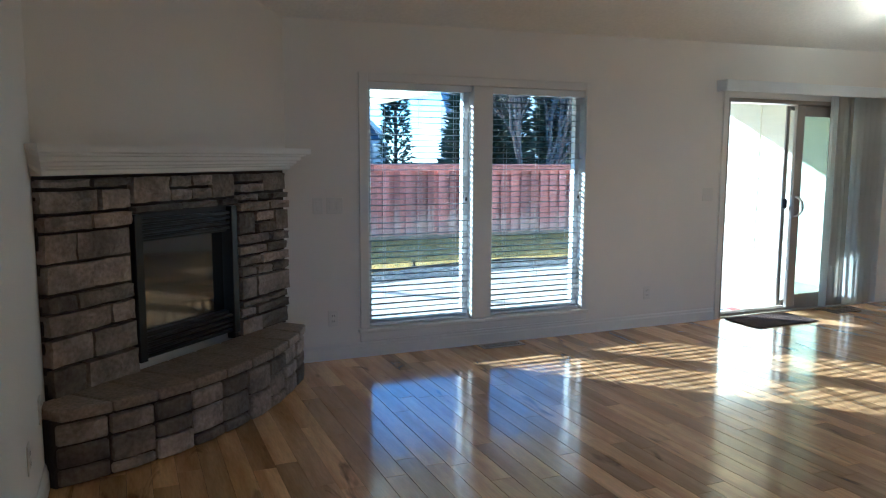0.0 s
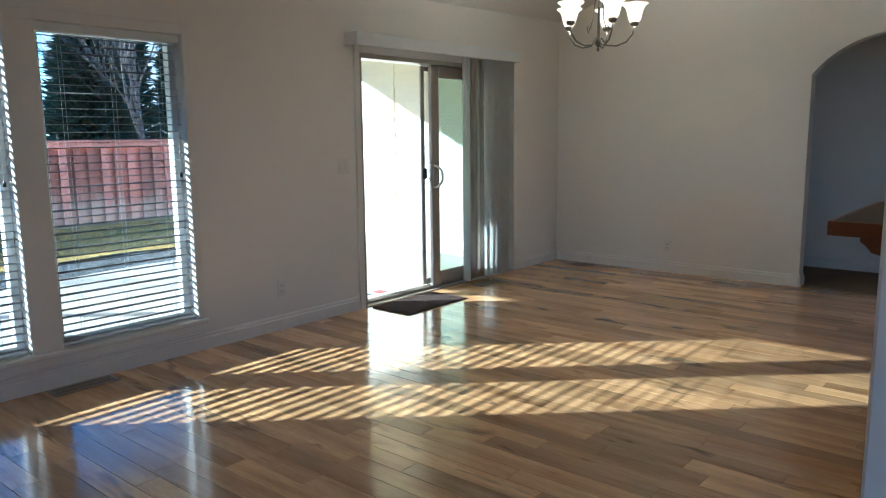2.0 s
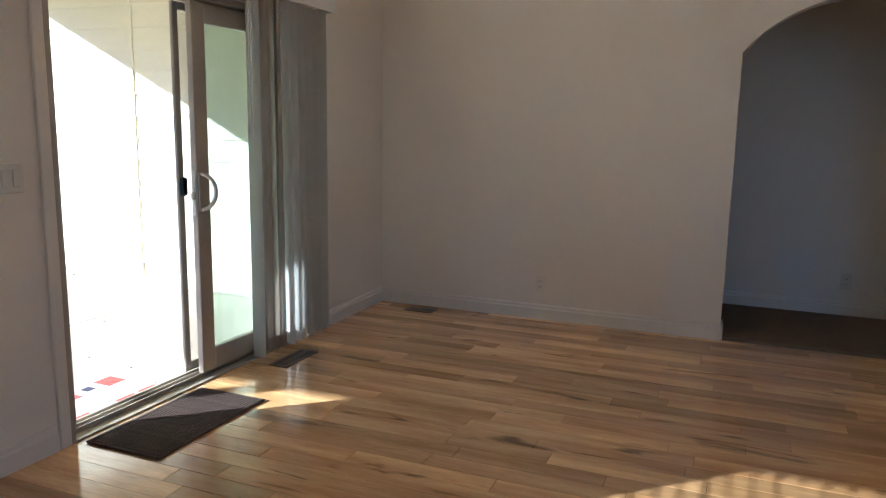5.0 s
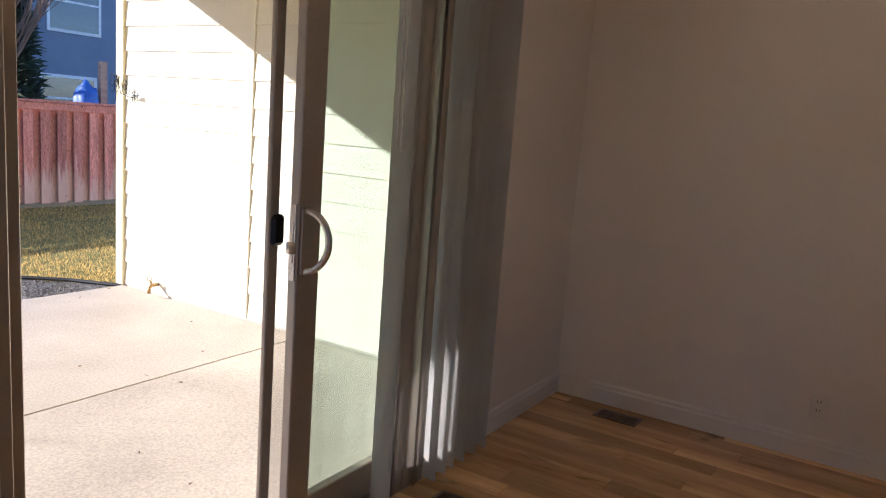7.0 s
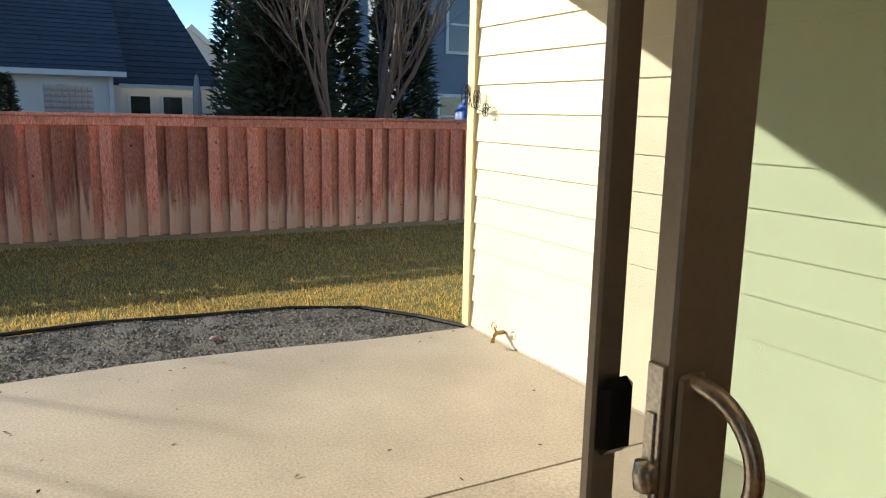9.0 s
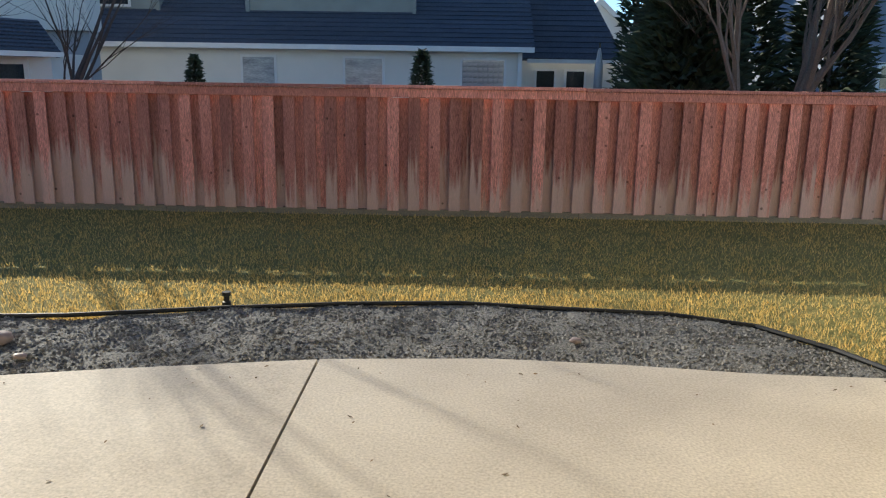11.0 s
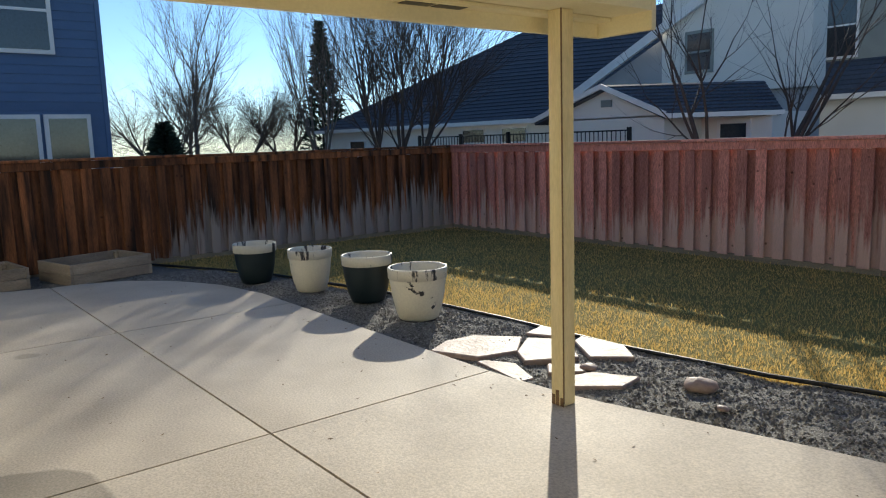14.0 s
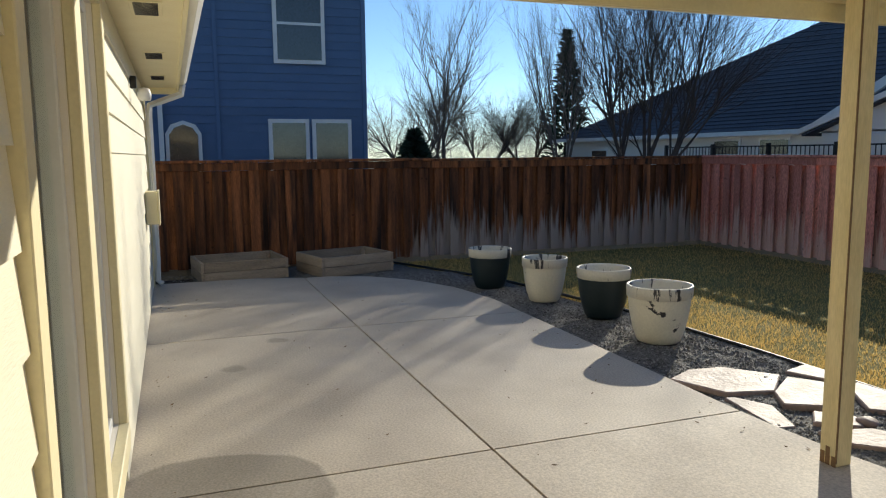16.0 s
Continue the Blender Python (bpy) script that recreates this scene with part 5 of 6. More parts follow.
butterfly = thing("metal_butterflies", (11.33, 3.85, 1.45), "thin dark wire butterfly ornament on the siding", "ornament")
for (by, bz, s) in ((3.92, 1.50, 1.0), (3.77, 1.47, 0.8), (3.66, 1.40, 0.6)):
    for side in (-1, 1):
        bm = bmesh.new()
        pts = [(11.315, by + side * s * 0.06 * math.sin(q) ** 2 * (1 if q < 3.14 else 0.7), bz + s * 0.055 * math.sin(2 * q) * 0.9 + s * 0.03 * math.cos(q)) for q in [k * math.tau / 20 for k in range(21)]]
        tube(bm, pts, 0.0025, 5, cap=False)
        part("wing", bm, M_DARK, butterfly)
bm = bmesh.new()
tube(bm, [(11.33, 3.92, 1.36), (11.32, 3.90, 1.56), (11.318, 3.84, 1.42), (11.318, 3.7, 1.39), (11.318, 3.6, 1.42)], 0.003, 5)
part("stem", bm, M_DARK, butterfly)
M_RED = material("red_print", (0.55, 0.10, 0.08), 0.8, scale=8, fine=120, bump=0.3)
M_GRAPH = material("dark_print", (0.05, 0.05, 0.09), 0.8, scale=8, fine=120, bump=0.3)
M_PALE = material("pale_print", (0.62, 0.60, 0.58), 0.8, scale=8, fine=120, bump=0.3)
wm = thing("welcome_mat", (9.1, 0.6, Z0), "printed outdoor mat with coloured squares and dark lettering", "mat")
part("backing", boxes((8.50, 9.40, 0.30, 0.78, Z0 + 0.001, Z0 + 0.008), bevel=0.002), M_PALE, wm)
for k in range(6):
    x = 8.57 + k * 0.15
    for r, yy in enumerate((0.70, 0.38)):
        sq = part("square", boxes((x - 0.06, x + 0.06, yy - 0.06, yy + 0.06, Z0 + 0.008, Z0 + 0.0095)), (M_RED, M_PALE, M_RED)[(k + r) % 3], wm)
        part("inner_square", boxes((x - 0.028, x + 0.028, yy - 0.028, yy + 0.028, Z0 + 0.0095, Z0 + 0.011)), (M_GRAPH, M_GRAPH, M_RED)[(k + r) % 3], sq)

# ---- neighbouring houses ----


M_CURTAIN = material("curtained_pane", (0.50, 0.50, 0.49), 0.12, col2=(0.24, 0.25, 0.26), scale=1.3, fine=9, stretch=(1, 1, 4), bump=0, mix=0.9, spec=0.8)


def far_window(parent, m, w, h, mat=None, cross=True, glass=None):
    """A framed window in local x, z, facing -y of m."""
    t = 0.09
    f = part("window", box(bmesh.new(), -w / 2 - t, w / 2 + t, -0.05, 0.0, -t, h + t, m), mat or M_WHITE, parent)
    g = part("pane", box(bmesh.new(), -w / 2, w / 2, -0.062, -0.052, 0, h, m), glass or M_WINDOW, f)
    if cross:
        part("sash_bar", box(bmesh.new(), -w / 2, w / 2, -0.075, -0.063, h * 0.5 - 0.03, h * 0.5 + 0.03, m), mat or M_WHITE, f)
    return f


def shingled(parent, name, a, b, c, d, rows):
    """A roof slope from the eave a-b up to the ridge d-c, in overlapping courses."""
    a, b, c, d = Vector(a), Vector(b), Vector(c), Vector(d)
    nrm = (b - a).cross(d - a).normalized()
    if nrm.z < 0:
        nrm = -nrm
    for k in range(rows):
        s0, s1 = k / rows, min((k + 1.12) / rows, 1)
        p = [a.lerp(d, s0) + nrm * 0.05, b.lerp(c, s0) + nrm * 0.05, b.lerp(c, s1) + nrm * 0.015, a.lerp(d, s1) + nrm * 0.015, a.lerp(d, s0) - nrm * 0.1, b.lerp(c, s0) - nrm * 0.1, b.lerp(c, s1) - nrm * 0.1, a.lerp(d, s1) - nrm * 0.1]
        me = bpy.data.meshes.new("shingle_course")
        me.from_pydata([tuple(q) for q in p], [], [(0, 1, 2, 3), (4, 5, 1, 0), (7, 6, 5, 4), (3, 2, 6, 7), (1, 5, 6, 2), (4, 0, 3, 7)])
        me.materials.append(M_ROOFI)
        part("shingle_course", me, None, parent)


M_ROOFI = material("shingle_courses", (0.05, 0.062, 0.085), 0.72, col2=(0.085, 0.098, 0.12), scale=1.5, fine=22, bump=0.5, rnd=0.14, fine_mix=0.35)

back = thing("house", (0, 28, -0.3), "pale stucco house with a dark shingle roof and grey dormers", "house")
part("wall", boxes((-17, 11.2, 28, 40, -0.4, 2.45), (11.2, 16, 31, 40, -0.4, 2.2)), M_STUCCO, back)
part("gutter", boxes((-17, 11.6, 27.5, 27.66, 2.38, 2.56), (11.6, 15.4, 30.3, 30.45, 2.1, 2.26)), M_WHITE, back)
shingled(back, "roof", (-17, 27.55, 2.52), (11.6, 27.55, 2.52), (11.6, 36, 8.4), (-17, 36, 8.4), 34)
shingled(back, "porch_roof", (11.3, 30.3, 2.25), (15.4, 30.3, 2.25), (13.2, 36, 8.0), (11.3, 36, 8.0), 26)
part("corner_pipe", boxes((11.05, 11.2, 27.85, 28.0, -0.3, 2.4)), M_WHITE, back)
for x, w in ((1.6, 1.15), (5.45, 1.35)):
    far_window(back, pose(x, 28, 0.6), w, 1.5, cross=False, glass=M_CURTAIN)
far_window(back, pose(9.8, 28, 0.5), 1.5, 1.6, cross=False, glass=M_CURTAIN)
me = mesh_of(boxes((-0.085, 0.085, -0.03, 0, -0.085, 0.085), bevel=0.02), "glass_block", M_CURTAIN)
for i in range(8):
    for k in range(8):
        piece("glass_block", me, back, pose(9.14 + i * 0.188, 27.935, 0.62 + k * 0.19))
for x, w in ((12.4, 0.7), (13.6, 0.7)):
    far_window(back, pose(x, 31, 0.3), w, 1.5, cross=False)
for x0, x1, zb, wx, ww in ((-6.5, -2.5, 3.45, -4.48, 1.7), (0.9, 7.2, 4.0, 4.6, 3.0)):
    dm = part("dormer", boxes((x0, x1, 29.4, 35, zb - 0.6, 7.6)), M_GREY, back)
    for xt in (x0, x1):
        part("trim", boxes((xt - 0.07, xt + 0.07, 29.3, 29.4, zb - 0.4, 7.6)), M_GREY, dm)
    far_window(back, pose(wx, 29.36, zb + 0.55), ww, 2.2)

left = thing("house", (-14, 22, -0.3), "grey-sided house with a steep dark roof and white rake boards", "house")
part("wall", boxes((-27, -9.8, 20.4, 32, -0.4, 2.1)), M_STUCCO, left)
M_GREYL = material("light_grey_siding", (0.42, 0.42, 0.42), 0.75, scale=1.2, fine=30, bump=0.2, fine_mix=0.05)
part("gable_wall", prism(bmesh.new(), [(-9.9, 20.4, -0.4), (-9.9, 20.4, 2.2), (-4.0, 20.4, 5.0), (-0.86, 20.4, 5.0), (-0.86, 20.4, -0.4)], (0, 0.5, 0)), M_GREYL, left)
shingled(left, "roof", (-27.5, 20.0, 2.0), (-9.7, 20.0, 2.1), (-4.2, 24, 5.6), (-13.0, 24, 6.4), 26)
part("gutter", boxes((-27.5, -9.7, 19.85, 20.0, 1.92, 2.08)), M_WHITE, left)
part("rake_board", prism(bmesh.new(), [(-10.2, 19.95, 1.95), (-10.2, 19.95, 2.25), (-3.9, 19.95, 5.35), (-3.9, 19.95, 5.05)], (0, 0.12, 0)), M_WHITE, left)
part("upper_wall", boxes((-5.4, -0.8, 20.2, 21, 2.5, 6.4)), M_STUCCO, left)
far_window(left, pose(-4.1, 20.2, 3.2), 0.75, 1.05, M_GREY)
for x in (-14.6, -12.2):
    far_window(left, pose(x, 20.4, 0.7), 1.3, 1.05)
far_window(left, pose(-23.6, 20.4, 0.7), 1.3, 0.75)

shed = thing("house", (-2.5, 14.5, -0.3), "small white gabled outbuilding with a blue-grey shingle roof", "house")
part("wall", boxes((-4.2, -0.9, 14.0, 17.0, -0.3, 1.78), (-0.9, 0.75, 15.4, 17.0, -0.3, 1.78)), M_STUCCO, shed)
part("gable_wall", prism(bmesh.new(), [(-4.3, 14.0, 1.75), (-2.45, 14.0, 2.42), (-0.9, 14.0, 1.75)], (0, 0.1, 0)), M_STUCCO, shed)
shingled(shed, "roof_right", (-0.75, 13.8, 1.78), (0.85, 15.6, 1.78), (0.1, 16.2, 2.45), (-2.45, 13.8, 2.50), 9)
shingled(shed, "roof_left", (-4.6, 13.8, 1.78), (-4.6, 17.0, 1.78), (-2.45, 17.0, 2.50), (-2.45, 13.8, 2.50), 9)
part("rake_board", prism(bmesh.new(), [(-4.65, 13.75, 1.72), (-4.65, 13.75, 1.84), (-2.45, 13.75, 2.54), (-0.72, 13.75, 1.84), (-0.72, 13.75, 1.72), (-2.45, 13.75, 2.42)], (0, 0.06, 0)), M_WHITE, shed)
part("eave_board", prism(bmesh.new(), [(-0.72, 13.78, 1.70), (-0.72, 13.78, 1.80), (0.9, 15.6, 1.80), (0.9, 15.6, 1.70)], (0.03, -0.03, 0)), M_WHITE, shed)
part("gable_vent", boxes((-2.6, -2.3, 13.96, 14.0, 2.02, 2.18)), M_GREY, shed)
far_window(shed, pose(-0.1, 15.4, 1.25), 0.6, 0.3, cross=False)
rail = thing("balcony_rail", (-4, 13.0, 1.4), "black metal railing seen above the fence", "railing")
part("top_rail", boxes((-8.4, -1.0, 12.98, 13.02, 1.46, 1.49), (-8.4, -1.0, 12.98, 13.02, 1.2, 1.23)), M_DARK, rail)
me = mesh_of(boxes((-0.008, 0.008, -0.008, 0.008, 1.23, 1.46)), "baluster", M_DARK)
for k in range(62):
    piece("baluster", me, rail, pose(-8.35 + k * 0.12, 13.0, 0))
for k in range(5):
    part("post", boxes((-8.4 + k * 1.83, -8.33 + k * 1.83, 12.96, 13.04, 1.0, 1.54)), M_DARK, rail)

blue = thing("house", (-10, 1, -0.3), "two-storey blue lap-sided house with white-trimmed windows", "house")
part("wall", boxes((-22, -9.02, -7, 4.85, -0.4, 7.2)), M_BLUE, blue)
me = mesh_of(prism(bmesh.new(), [(0, 0, 0), (0, -0.022, 0), (0, -0.004, 0.2), (0, 0, 0.2)], (11.8, 0, 0)), "siding_board", M_BLUE)
for k in range(36):
    piece("siding_board", me, blue, pose(-9.02, -7, -0.2 + k * 0.19, 0, 0, 90))
part("corner_board", boxes((-9.03, -8.97, 4.78, 4.88, -0.3, 7.0), (-9.03, -8.97, 1.42, 1.50, -0.3, 7.0)), M_BLUE, blue)
part("eave", boxes((-22, -8.4, -7, 5.5, 5.75, 5.9)), M_STUCCO, blue)
mb = lambda y, z: pose(-8.99, y, z, 0, 0, 90)
far_window(blue, mb(3.32, 3.53), 1.0, 1.6)
far_window(blue, mb(3.02, 0.9), 0.75, 1.2, cross=False)
far_window(blue, mb(4.02, 0.9), 0.75, 1.2, cross=False)
aw = bmesh.new()
prism(aw, [(-8.96, 0.33, 0.8), (-8.96, 1.09, 0.8), (-8.96, 1.09, 1.85), (-8.96, 0.97, 2.05), (-8.96, 0.71, 2.14), (-8.96, 0.45, 2.05), (-8.96, 0.33, 1.85)], (0.04, 0, 0))
aw_ob = part("arched_window", aw, M_WHITE, blue)
aw = bmesh.new()
prism(aw, [(-8.915, 0.41, 0.85), (-8.915, 1.01, 0.85), (-8.915, 1.01, 1.82), (-8.915, 0.90, 1.98), (-8.915, 0.71, 2.05), (-8.915, 0.52, 1.98), (-8.915, 0.41, 1.82)], (0.012, 0, 0))
part("pane", aw, M_WINDOW, aw_ob)
part("white_post", boxes((-8.95, -8.85, 0.2, 0.30, -0.3, 2.5)), M_WHITE, blue)

right = thing("house", (20, 22, -0.3), "two-storey grey-blue house behind the trees", "house")
M_BLUEG = material("grey_blue_siding", (0.20, 0.24, 0.31), 0.7, scale=1.5, fine=30, bump=0.2, fine_mix=0.05)
part("wall", boxes((18.5, 30, 20.3, 30, -0.4, 6.5)), M_BLUEG, right)
far_window(right, pose(20.9, 20.3, 3.3), 1.5, 1.6)
far_window(right, pose(20.7, 20.3, 0.7), 1.6, 1.2)
far_gable = thing("house", (15, 42, 0), "distant pale house with a snow-grey gable", "house")
part("wall", prism(bmesh.new(), [(13.6, 42, -0.4), (13.6, 42, 3.0), (16.4, 42, 5.6), (19.2, 42, 3.0), (19.2, 42, -0.4)], (0, 4, 0)), M_STUCCO, far_gable)
part("roof", prism(bmesh.new(), [(13.2, 41.8, 2.9), (16.4, 41.8, 5.8), (19.6, 41.8, 2.9), (19.6, 41.8, 2.6), (16.4, 41.8, 5.45), (13.2, 41.8, 2.6)], (0, 5, 0)), M_STUCCO, far_gable)

umbrella = thing("patio_umbrella", (13.9, 27.5, -0.3), "closed grey patio umbrella standing behind the fence", "umbrella")
part("canopy", lathe(bmesh.new(), [(0.05, 0), (0.16, 0.1), (0.15, 0.9), (0.07, 1.45), (0.02, 1.6)], (13.9, 27.5, 1.0), 14), M_GREYL, umbrella, smooth=True)
part("pole", lathe(bmesh.new(), [(0.03, -0.4), (0.03, 2.75)], (13.9, 27.5, 0), 8), M_DARK, umbrella)

tarp = thing("tarp_bundle", (15.0, 10.3, 0.8), "blue tarpaulin heaped above the fence top", "tarpaulin")
bm = bmesh.new()
bmesh.ops.create_icosphere(bm, subdivisions=3, radius=1)
for v in bm.verts:
    k = 1 + 0.3 * noise.noise(v.co * 2.2)
    v.co = Vector((15.05 + v.co.x * 0.20 * k, 10.3 + v.co.y * 0.2 * k, 1.2 + v.co.z * 0.42 * k))
M_TARP = material("blue_tarp", (0.03, 0.12, 0.45), 0.5, scale=6, fine=40, bump=0.3)
part("tarp_sheet", bm, M_TARP, tarp, smooth=True)
part("prop_post", boxes((15.28, 15.40, 10.25, 10.33, -0.2, 1.98)), M_OLDWOOD, tarp)

M_LITTER = material("dry_leaf", (0.13, 0.075, 0.035), 0.9, scale=20, fine=90, bump=0, rnd=0.5, island=True)

# ---- trees ----


def limb(vs, fs, p, d, length, r, depth, rng, spread, up, kids, sides):
    steps = 4 if depth > 1 else 3
    q = Vector(p)
    d = Vector(d).normalized()
    rings = []
    nodes = []
    for s in range(steps + 1):
        rr = r * (1 - 0.55 * s / steps) if depth else r * (1 - 0.85 * s / steps)
        a = d.cross(Vector((0.31, 0.2, 0.9))).normalized()
        b = d.cross(a)
        n = len(vs)
        for k in range(sides):
            w = k * math.tau / sides
            vs.append(tuple(q + (a * math.cos(w) + b * math.sin(w)) * rr))
        rings.append(n)
        nodes.append((q.copy(), d.copy(), rr))
        d = (d + Vector((rng.gauss(0, 0.10), rng.gauss(0, 0.10), rng.gauss(0.02, 0.06) + up))).normalized()
        q = q + d * (length / steps)
    for n0, n1 in zip(rings, rings[1:]):
        for k in range(sides):
            fs.append((n0 + k, n0 + (k + 1) % sides, n1 + (k + 1) % sides, n1 + k))
    if depth <= 0:
        return
    for c in range(kids):
        s = rng.uniform(0.2, 1.0) if c else 1.0
        i = min(int(s * steps), steps)
        o, dd, rr = nodes[i]
        ax = Vector((rng.gauss(0, 1), rng.gauss(0, 1), rng.gauss(0, 0.5))).normalized()
        nd = (dd + ax * (spread if c else spread * 0.4)).normalized()
        limb(vs, fs, o, nd, length * rng.uniform(0.55, 0.82), rr * (0.8 if not c else 0.6), depth - 1, rng, spread, up, kids, 4 if depth < 3 else sides)


def bare_tree(x, y, h, r, seed, label, mat, trunks=1, depth=4, kids=4, spread=0.55, up=0.05, lean=0.12, name="tree"):
    rng = random.Random(seed)
    t = thing(name, (x, y, -0.25), label, "tree")
    vt, ft, vc, fc = [], [], [], []
    for k in range(trunks):
        a = k * math.tau / trunks + 0.5
        d = Vector((lean * 2 * math.cos(a) * (trunks > 1), lean * 2 * math.sin(a) * (trunks > 1), 1)).normalized()
        p = Vector((x + 0.1 * math.cos(a) * (trunks > 1), y + 0.1 * math.sin(a) * (trunks > 1), -0.3))
        q = p + d * h * 0.22
        n = len(vt)
        for s in range(4):
            c = p.lerp(q, s / 3)
            for w in range(8):
                vt.append((c.x + r * (1.3 - 0.45 * s / 3) * math.cos(w * math.tau / 8), c.y + r * (1.3 - 0.45 * s / 3) * math.sin(w * math.tau / 8), c.z))
        for s in range(3):
            for w in range(8):
                ft.append((n + s * 8 + w, n + s * 8 + (w + 1) % 8, n + s * 8 + 8 + (w + 1) % 8, n + s * 8 + 8 + w))
        for c in range(3):
            ax = Vector((rng.gauss(0, 1), rng.gauss(0, 1), 0.3)).normalized()
            limb(vc, fc, q, (d + ax * spread * (0.3 if c == 0 else 0.75)).normalized(), h * 0.36, r * (0.8 if c == 0 else 0.55), depth, rng, spread, up, kids, 5)
    for nm, vs, fs in (("trunk", vt, ft), ("crown", vc, fc)):
        me = bpy.data.meshes.new(nm)
        me.from_pydata(vs, [], fs)
        me.materials.append(mat)
        part(nm, me, None, t)
    return t


def conifer(x, y, h, r, seed, label, n=1500, name="conifer", z0=-0.3, power=0.9):
    rng = random.Random(seed)
    t = thing(name, (x, y, z0), label, "tree")
    part("trunk", lathe(bmesh.new(), [(r * 0.12, 0), (r * 0.09, h * 0.5), (0.005, h * 0.95)], (x, y, z0), 8), M_BARKD, t)
    vs, fs = [], []
    for _ in range(n):
        s = rng.random() ** 0.75
        z = z0 + h * (0.03 + 0.97 * s)
        rr = r * (1 - s) ** power * rng.uniform(0.55, 1.08) + 0.01
        a = rng.uniform(0, math.tau)
        c = Vector((x + rr * math.cos(a), y + rr * math.sin(a), z))
        out = Vector((math.cos(a), math.sin(a), rng.uniform(-0.2, 0.9))).normalized()
        side = out.cross(Vector((0, 0, 1))).normalized()
        L, W = r * rng.uniform(0.16, 0.32), r * rng.uniform(0.05, 0.10)
        k = len(vs)
        for q in (c - out * L * 0.4 - side * W, c - out * L * 0.4 + side * W, c + out * L + Vector((0, 0, rng.uniform(-0.1, 0.1) * L)), c + Vector((0, 0, W))):
            vs.append(tuple(q))
        fs += [(k, k + 1, k + 3), (k + 1, k + 2, k + 3), (k + 2, k, k + 3)]
    me = bpy.data.meshes.new("crown")
    me.from_pydata(vs, [], fs)
    me.materials.append(M_NEEDLE)
    part("crown", me, None, t)
    return t


bare_tree(-6.7, 11.2, 6.9, 0.06, 11, "bare multi-stemmed tree behind the fence corner", M_BARKD, trunks=6, depth=4, kids=5, spread=0.55, up=0.05, lean=0.2)
bare_tree(2.55, 11.2, 5.2, 0.06, 4, "small bare forked tree behind the back fence", M_BARKD, trunks=2, depth=4, kids=3, spread=0.65, up=0.05, lean=0.2)
bare_tree(14.2, 13.2, 7.0, 0.085, 7, "pale-barked leafless tree with many upright limbs", M_BARK, trunks=4, depth=4, kids=4, spread=0.42, up=0.06, lean=0.22)
conifer(13.2, 14.6, 4.9, 1.25, 1, "dark shaggy spruce behind the fence", 6000, power=0.55)
conifer(16.1, 15.2, 5.6, 0.9, 2, "dense dark arborvitae behind the fence", 2600, power=0.45)
conifer(14.5, 15.2, 5.4, 0.8, 3, "dense dark arborvitae behind the fence", 2600, power=0.45)
conifer(15.0, 27, 8.5, 0.9, 5, "tall spruce at the end of the neighbouring roof", 1800)
conifer(4.84, 12.0, 1.98, 0.27, 6, "small clipped cypress cone behind the fence", 1500, power=0.5)
conifer(8.39, 12.0, 2.10, 0.31, 7, "small clipped cypress cone behind the fence", 1500, power=0.5)
conifer(-28, 21, 8.2, 1.5, 8, "distant narrow dark conifer tree", 900)
bare_tree(-30, 14.5, 10.5, 0.12, 21, "tall distant bare shade tree", M_BARK, depth=4, kids=5, spread=0.5)
bare_tree(-27, 11.8, 5.5, 0.10, 31, "low twiggy leafless bush tree", M_BARK, trunks=3, depth=4, kids=4, spread=0.75, lean=0.3)
bare_tree(-30, 17, 6.2, 0.10, 22, "distant bare rounded tree", M_BARK, trunks=2, depth=4, kids=5, spread=0.65, lean=0.25)
bare_tree(-24, 18.5, 9, 0.07, 23, "distant bare upright poplar", M_BARK, trunks=4, depth=4, kids=4, spread=0.32, up=0.14)
bare_tree(-33, 21, 6, 0.12, 24, "distant bare rounded tree", M_BARKD, trunks=2, depth=4, kids=5, spread=0.65, lean=0.25)
bare_tree(-38, 17, 7.5, 0.14, 25, "distant bare rounded tree", M_BARK, depth=4, kids=5, spread=0.65)
conifer(-20, 9.6, 2.6, 1.2, 26, "low evergreen shrub beside the blue house", 1200, name="shrub")



def twig(vs, fs, p, rng):
    h = rng.uniform(0.8, 2.2)
    d = Vector((rng.gauss(0, 0.35), rng.gauss(0, 0.35), 1)).normalized()
    a = d.cross(Vector((0.3, 1, 0.1))).normalized()
    q = Vector(p)
    for _ in range(4):
        n = len(vs)
        w = 0.012 * rng.uniform(0.6, 1.4)
        e = q + d * h * rng.uniform(0.5, 1.0)
        vs += [tuple(q - a * w), tuple(q + a * w), tuple(e)]
        fs.append((n, n + 1, n + 2))
        q = q + (e - q) * rng.uniform(0.3, 0.9)
        d = (d + Vector((rng.gauss(0, 0.5), rng.gauss(0, 0.5), rng.gauss(0, 0.3)))).normalized()


def pick_thicket(rng):
    y = rng.uniform(5, 30)
    lump = noise.noise(Vector((y * 0.35, 4.2, 0)))
    return (rng.uniform(-46, -30), y, rng.uniform(-0.3, 2.2 + 2.2 * lump))


scatter("thicket", 9000, "distant leafless thicket of grey-brown twigs", "thicket", M_BARK, random.Random(41), twig, pick_thicket)


def litter(vs, fs, p, rng):
    n = len(vs)
    r, a = rng.uniform(0.006, 0.02), rng.uniform(0, 6.28)
    for k in range(4):
        q = a + k * math.pi / 2
        m = r * (1.0 if k % 2 else 0.35)
        vs.append((p[0] + m * math.cos(q), p[1] + m * math.sin(q), p[2] + rng.uniform(0.001, 0.008)))
    fs += [(n, n + 1, n + 2), (n, n + 2, n + 3)]


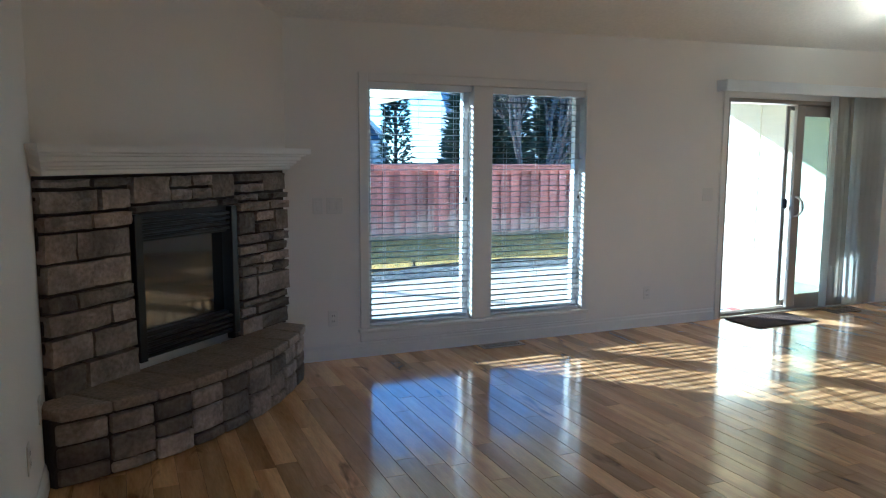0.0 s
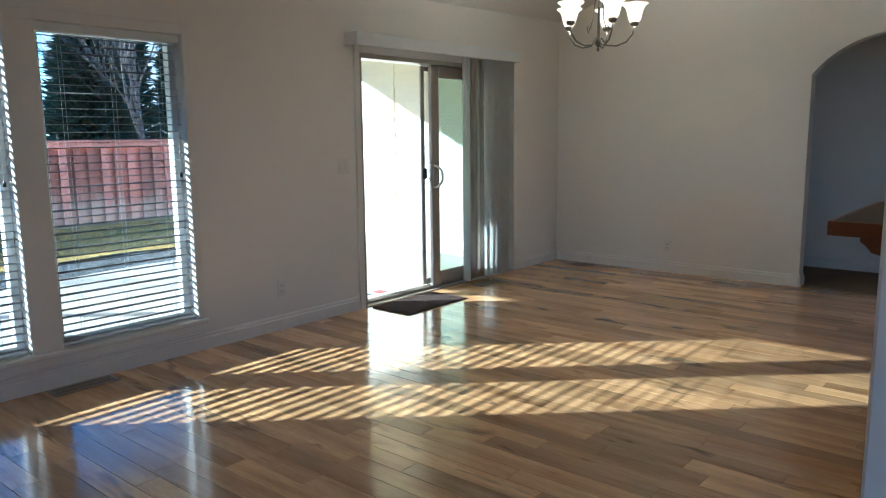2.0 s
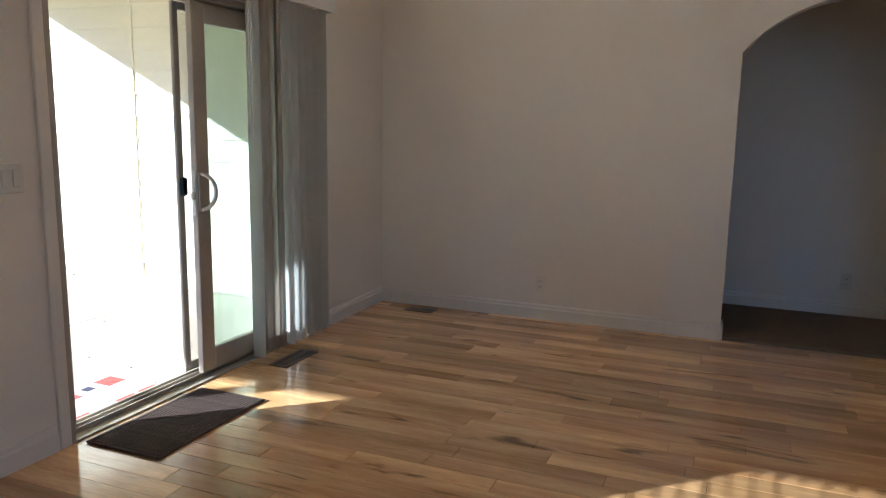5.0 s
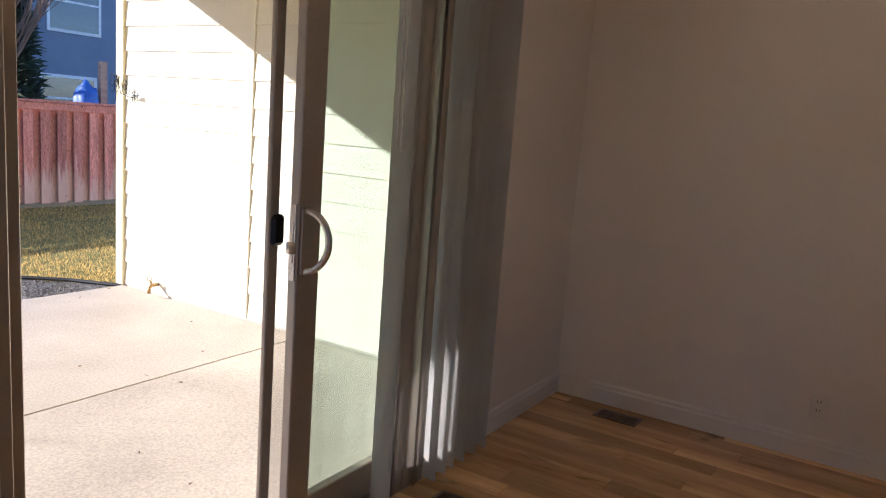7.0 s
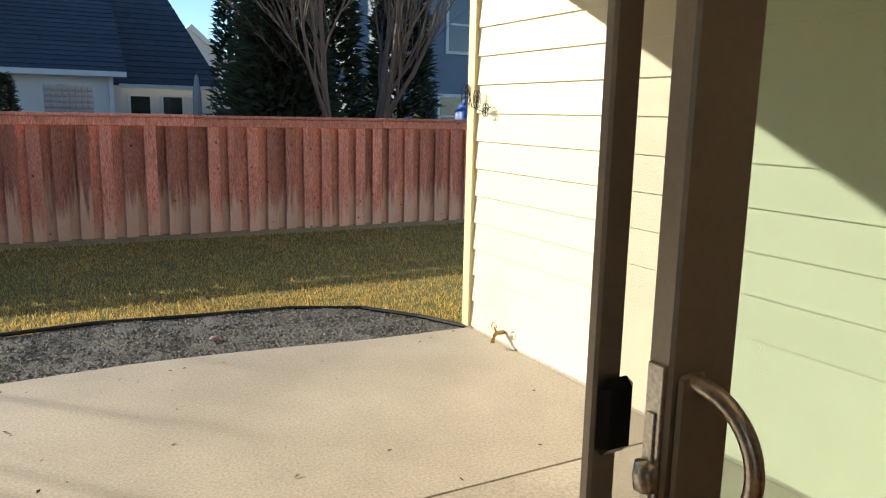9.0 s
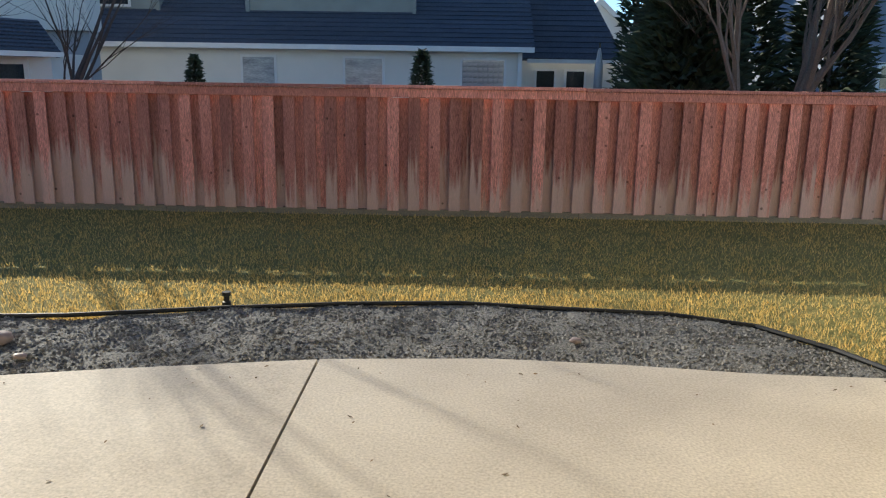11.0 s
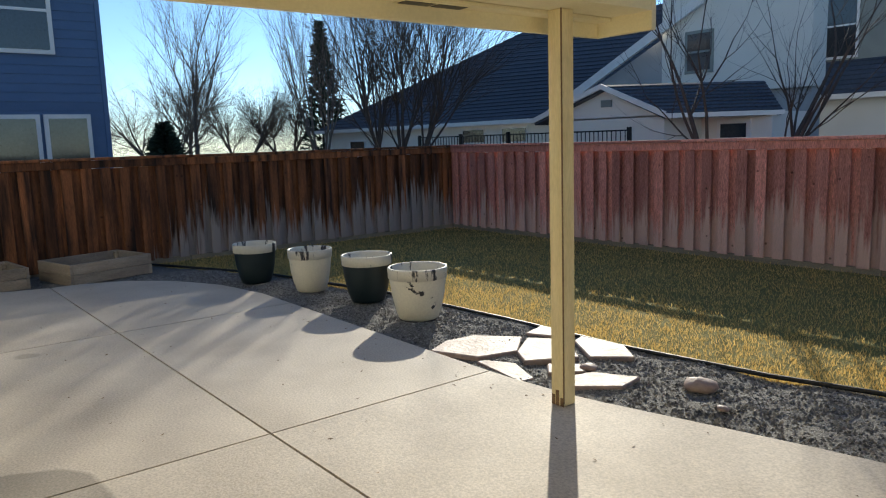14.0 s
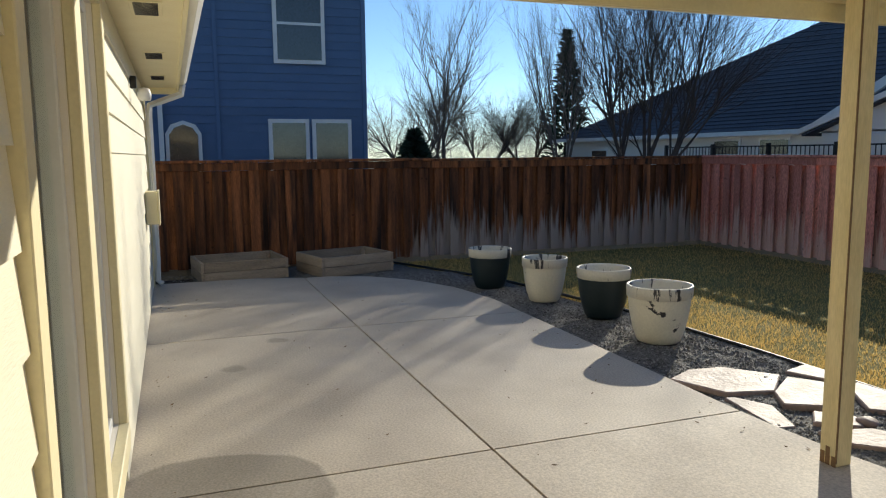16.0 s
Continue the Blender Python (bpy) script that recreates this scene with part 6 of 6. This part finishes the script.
def pick_patio(rng):
    while True:
        x, y = rng.uniform(-0.4, 11.2), rng.uniform(0.25, 3.9)
        if y < front_y(x) - 0.05 and (rng.random() < 0.25 or y > front_y(x) - 0.25 or y < 0.4):
            return (x, y, Z0)


scatter("leaf_litter", 260, "scattered dry leaf scraps and twigs on the concrete", "leaves", M_LITTER, random.Random(42), litter, pick_patio)

# ---- maple floor ----


def maple(name, island):
    m = material(name, (0.72, 0.45, 0.205), 0.16, col2=(0.42, 0.215, 0.08), scale=2.4, fine=26, stretch=(5, 0.55, 5), bump=0.03, rnd=0.32, island=island, mix=0.8, fine_mix=0.10, dist=0.002)
    b = m.node_tree.nodes["Principled BSDF"]
    n, l = m.node_tree.nodes, m.node_tree.links
    src = b.inputs["Base Color"].links[0].from_socket
    geo = n.new("ShaderNodeNewGeometry")
    mp = n.new("ShaderNodeMapping")
    mp.inputs["Scale"].default_value = (5.5, 1.1, 1)
    l.new(geo.outputs["Position"], mp.inputs["Vector"])
    nz = n.new("ShaderNodeTexNoise")
    nz.inputs["Scale"].default_value, nz.inputs["Detail"].default_value, nz.inputs["Distortion"].default_value = 1.5, 6, 1.2
    l.new(mp.outputs[0], nz.inputs["Vector"])
    mr = n.new("ShaderNodeMapRange")
    mr.inputs["From Min"].default_value, mr.inputs["From Max"].default_value = 0.62, 0.72
    mr.inputs["To Min"].default_value, mr.inputs["To Max"].default_value = 1.0, 0.35
    l.new(nz.outputs["Fac"], mr.inputs["Value"])
    mul = n.new("ShaderNodeVectorMath")
    mul.operation = 'SCALE'
    l.new(src, mul.inputs[0])
    l.new(mr.outputs[0], mul.inputs["Scale"])
    l.new(mul.outputs[0], b.inputs["Base Color"])
    b.inputs["Coat Weight"].default_value = 0.5
    b.inputs["Coat Roughness"].default_value = 0.10
    return m


M_MAPLE, M_MAPLE_I = maple("maple_board", False), maple("maple_board_far", True)
PW = 0.108
floor = thing("floor", (7, -3.5, 0), "glossy natural maple board floor with dark mineral streaks", "floor", kind="structure")
rng = random.Random(12)
LENGTHS = (0.45, 0.62, 0.8, 1.0, 1.25)
PLANK = {ln: mesh_of(boxes((0.0007, PW - 0.0007, -ln + 0.0007, -0.0007, -0.018, 0.0), bevel=0.0012), "board", M_MAPLE) for ln in LENGTHS}
rest_v, rest_f = [], []
made = 0
x = XL
while x < XR - 0.001:
    y = -0.001 + rng.uniform(0, 0.4)
    while y > YB:
        ln = rng.choice(LENGTHS)
        inside = y <= -0.0005 and x + PW <= XR and y - ln > YB
        if inside and 4.4 < x < 9.4 and y > -3.3 and made < 300:
            piece("board", PLANK[ln], floor, pose(x, y, 0))
            made += 1
        else:
            x0, x1, y0, y1 = x + 0.0007, min(x + PW, XR) - 0.0007, max(y - ln, YB) + 0.0007, min(y, 0.0) - 0.0007
            if y1 > y0:
                n = len(rest_v)
                rest_v += [(x0, y0, 0), (x1, y0, 0), (x1, y1, 0), (x0, y1, 0), (x0, y0, -0.018), (x1, y0, -0.018), (x1, y1, -0.018), (x0, y1, -0.018)]
                rest_f += [(n, n + 1, n + 2, n + 3), (n, n + 4, n + 5, n + 1), (n + 1, n + 5, n + 6, n + 2), (n + 2, n + 6, n + 7, n + 3), (n + 3, n + 7, n + 4, n)]
        y -= ln
    x += PW
me = bpy.data.meshes.new("boards")
me.from_pydata(rest_v, [], rest_f)
me.materials.append(M_MAPLE_I)
tagged(part("boards", me, None, floor), kind="stuff")
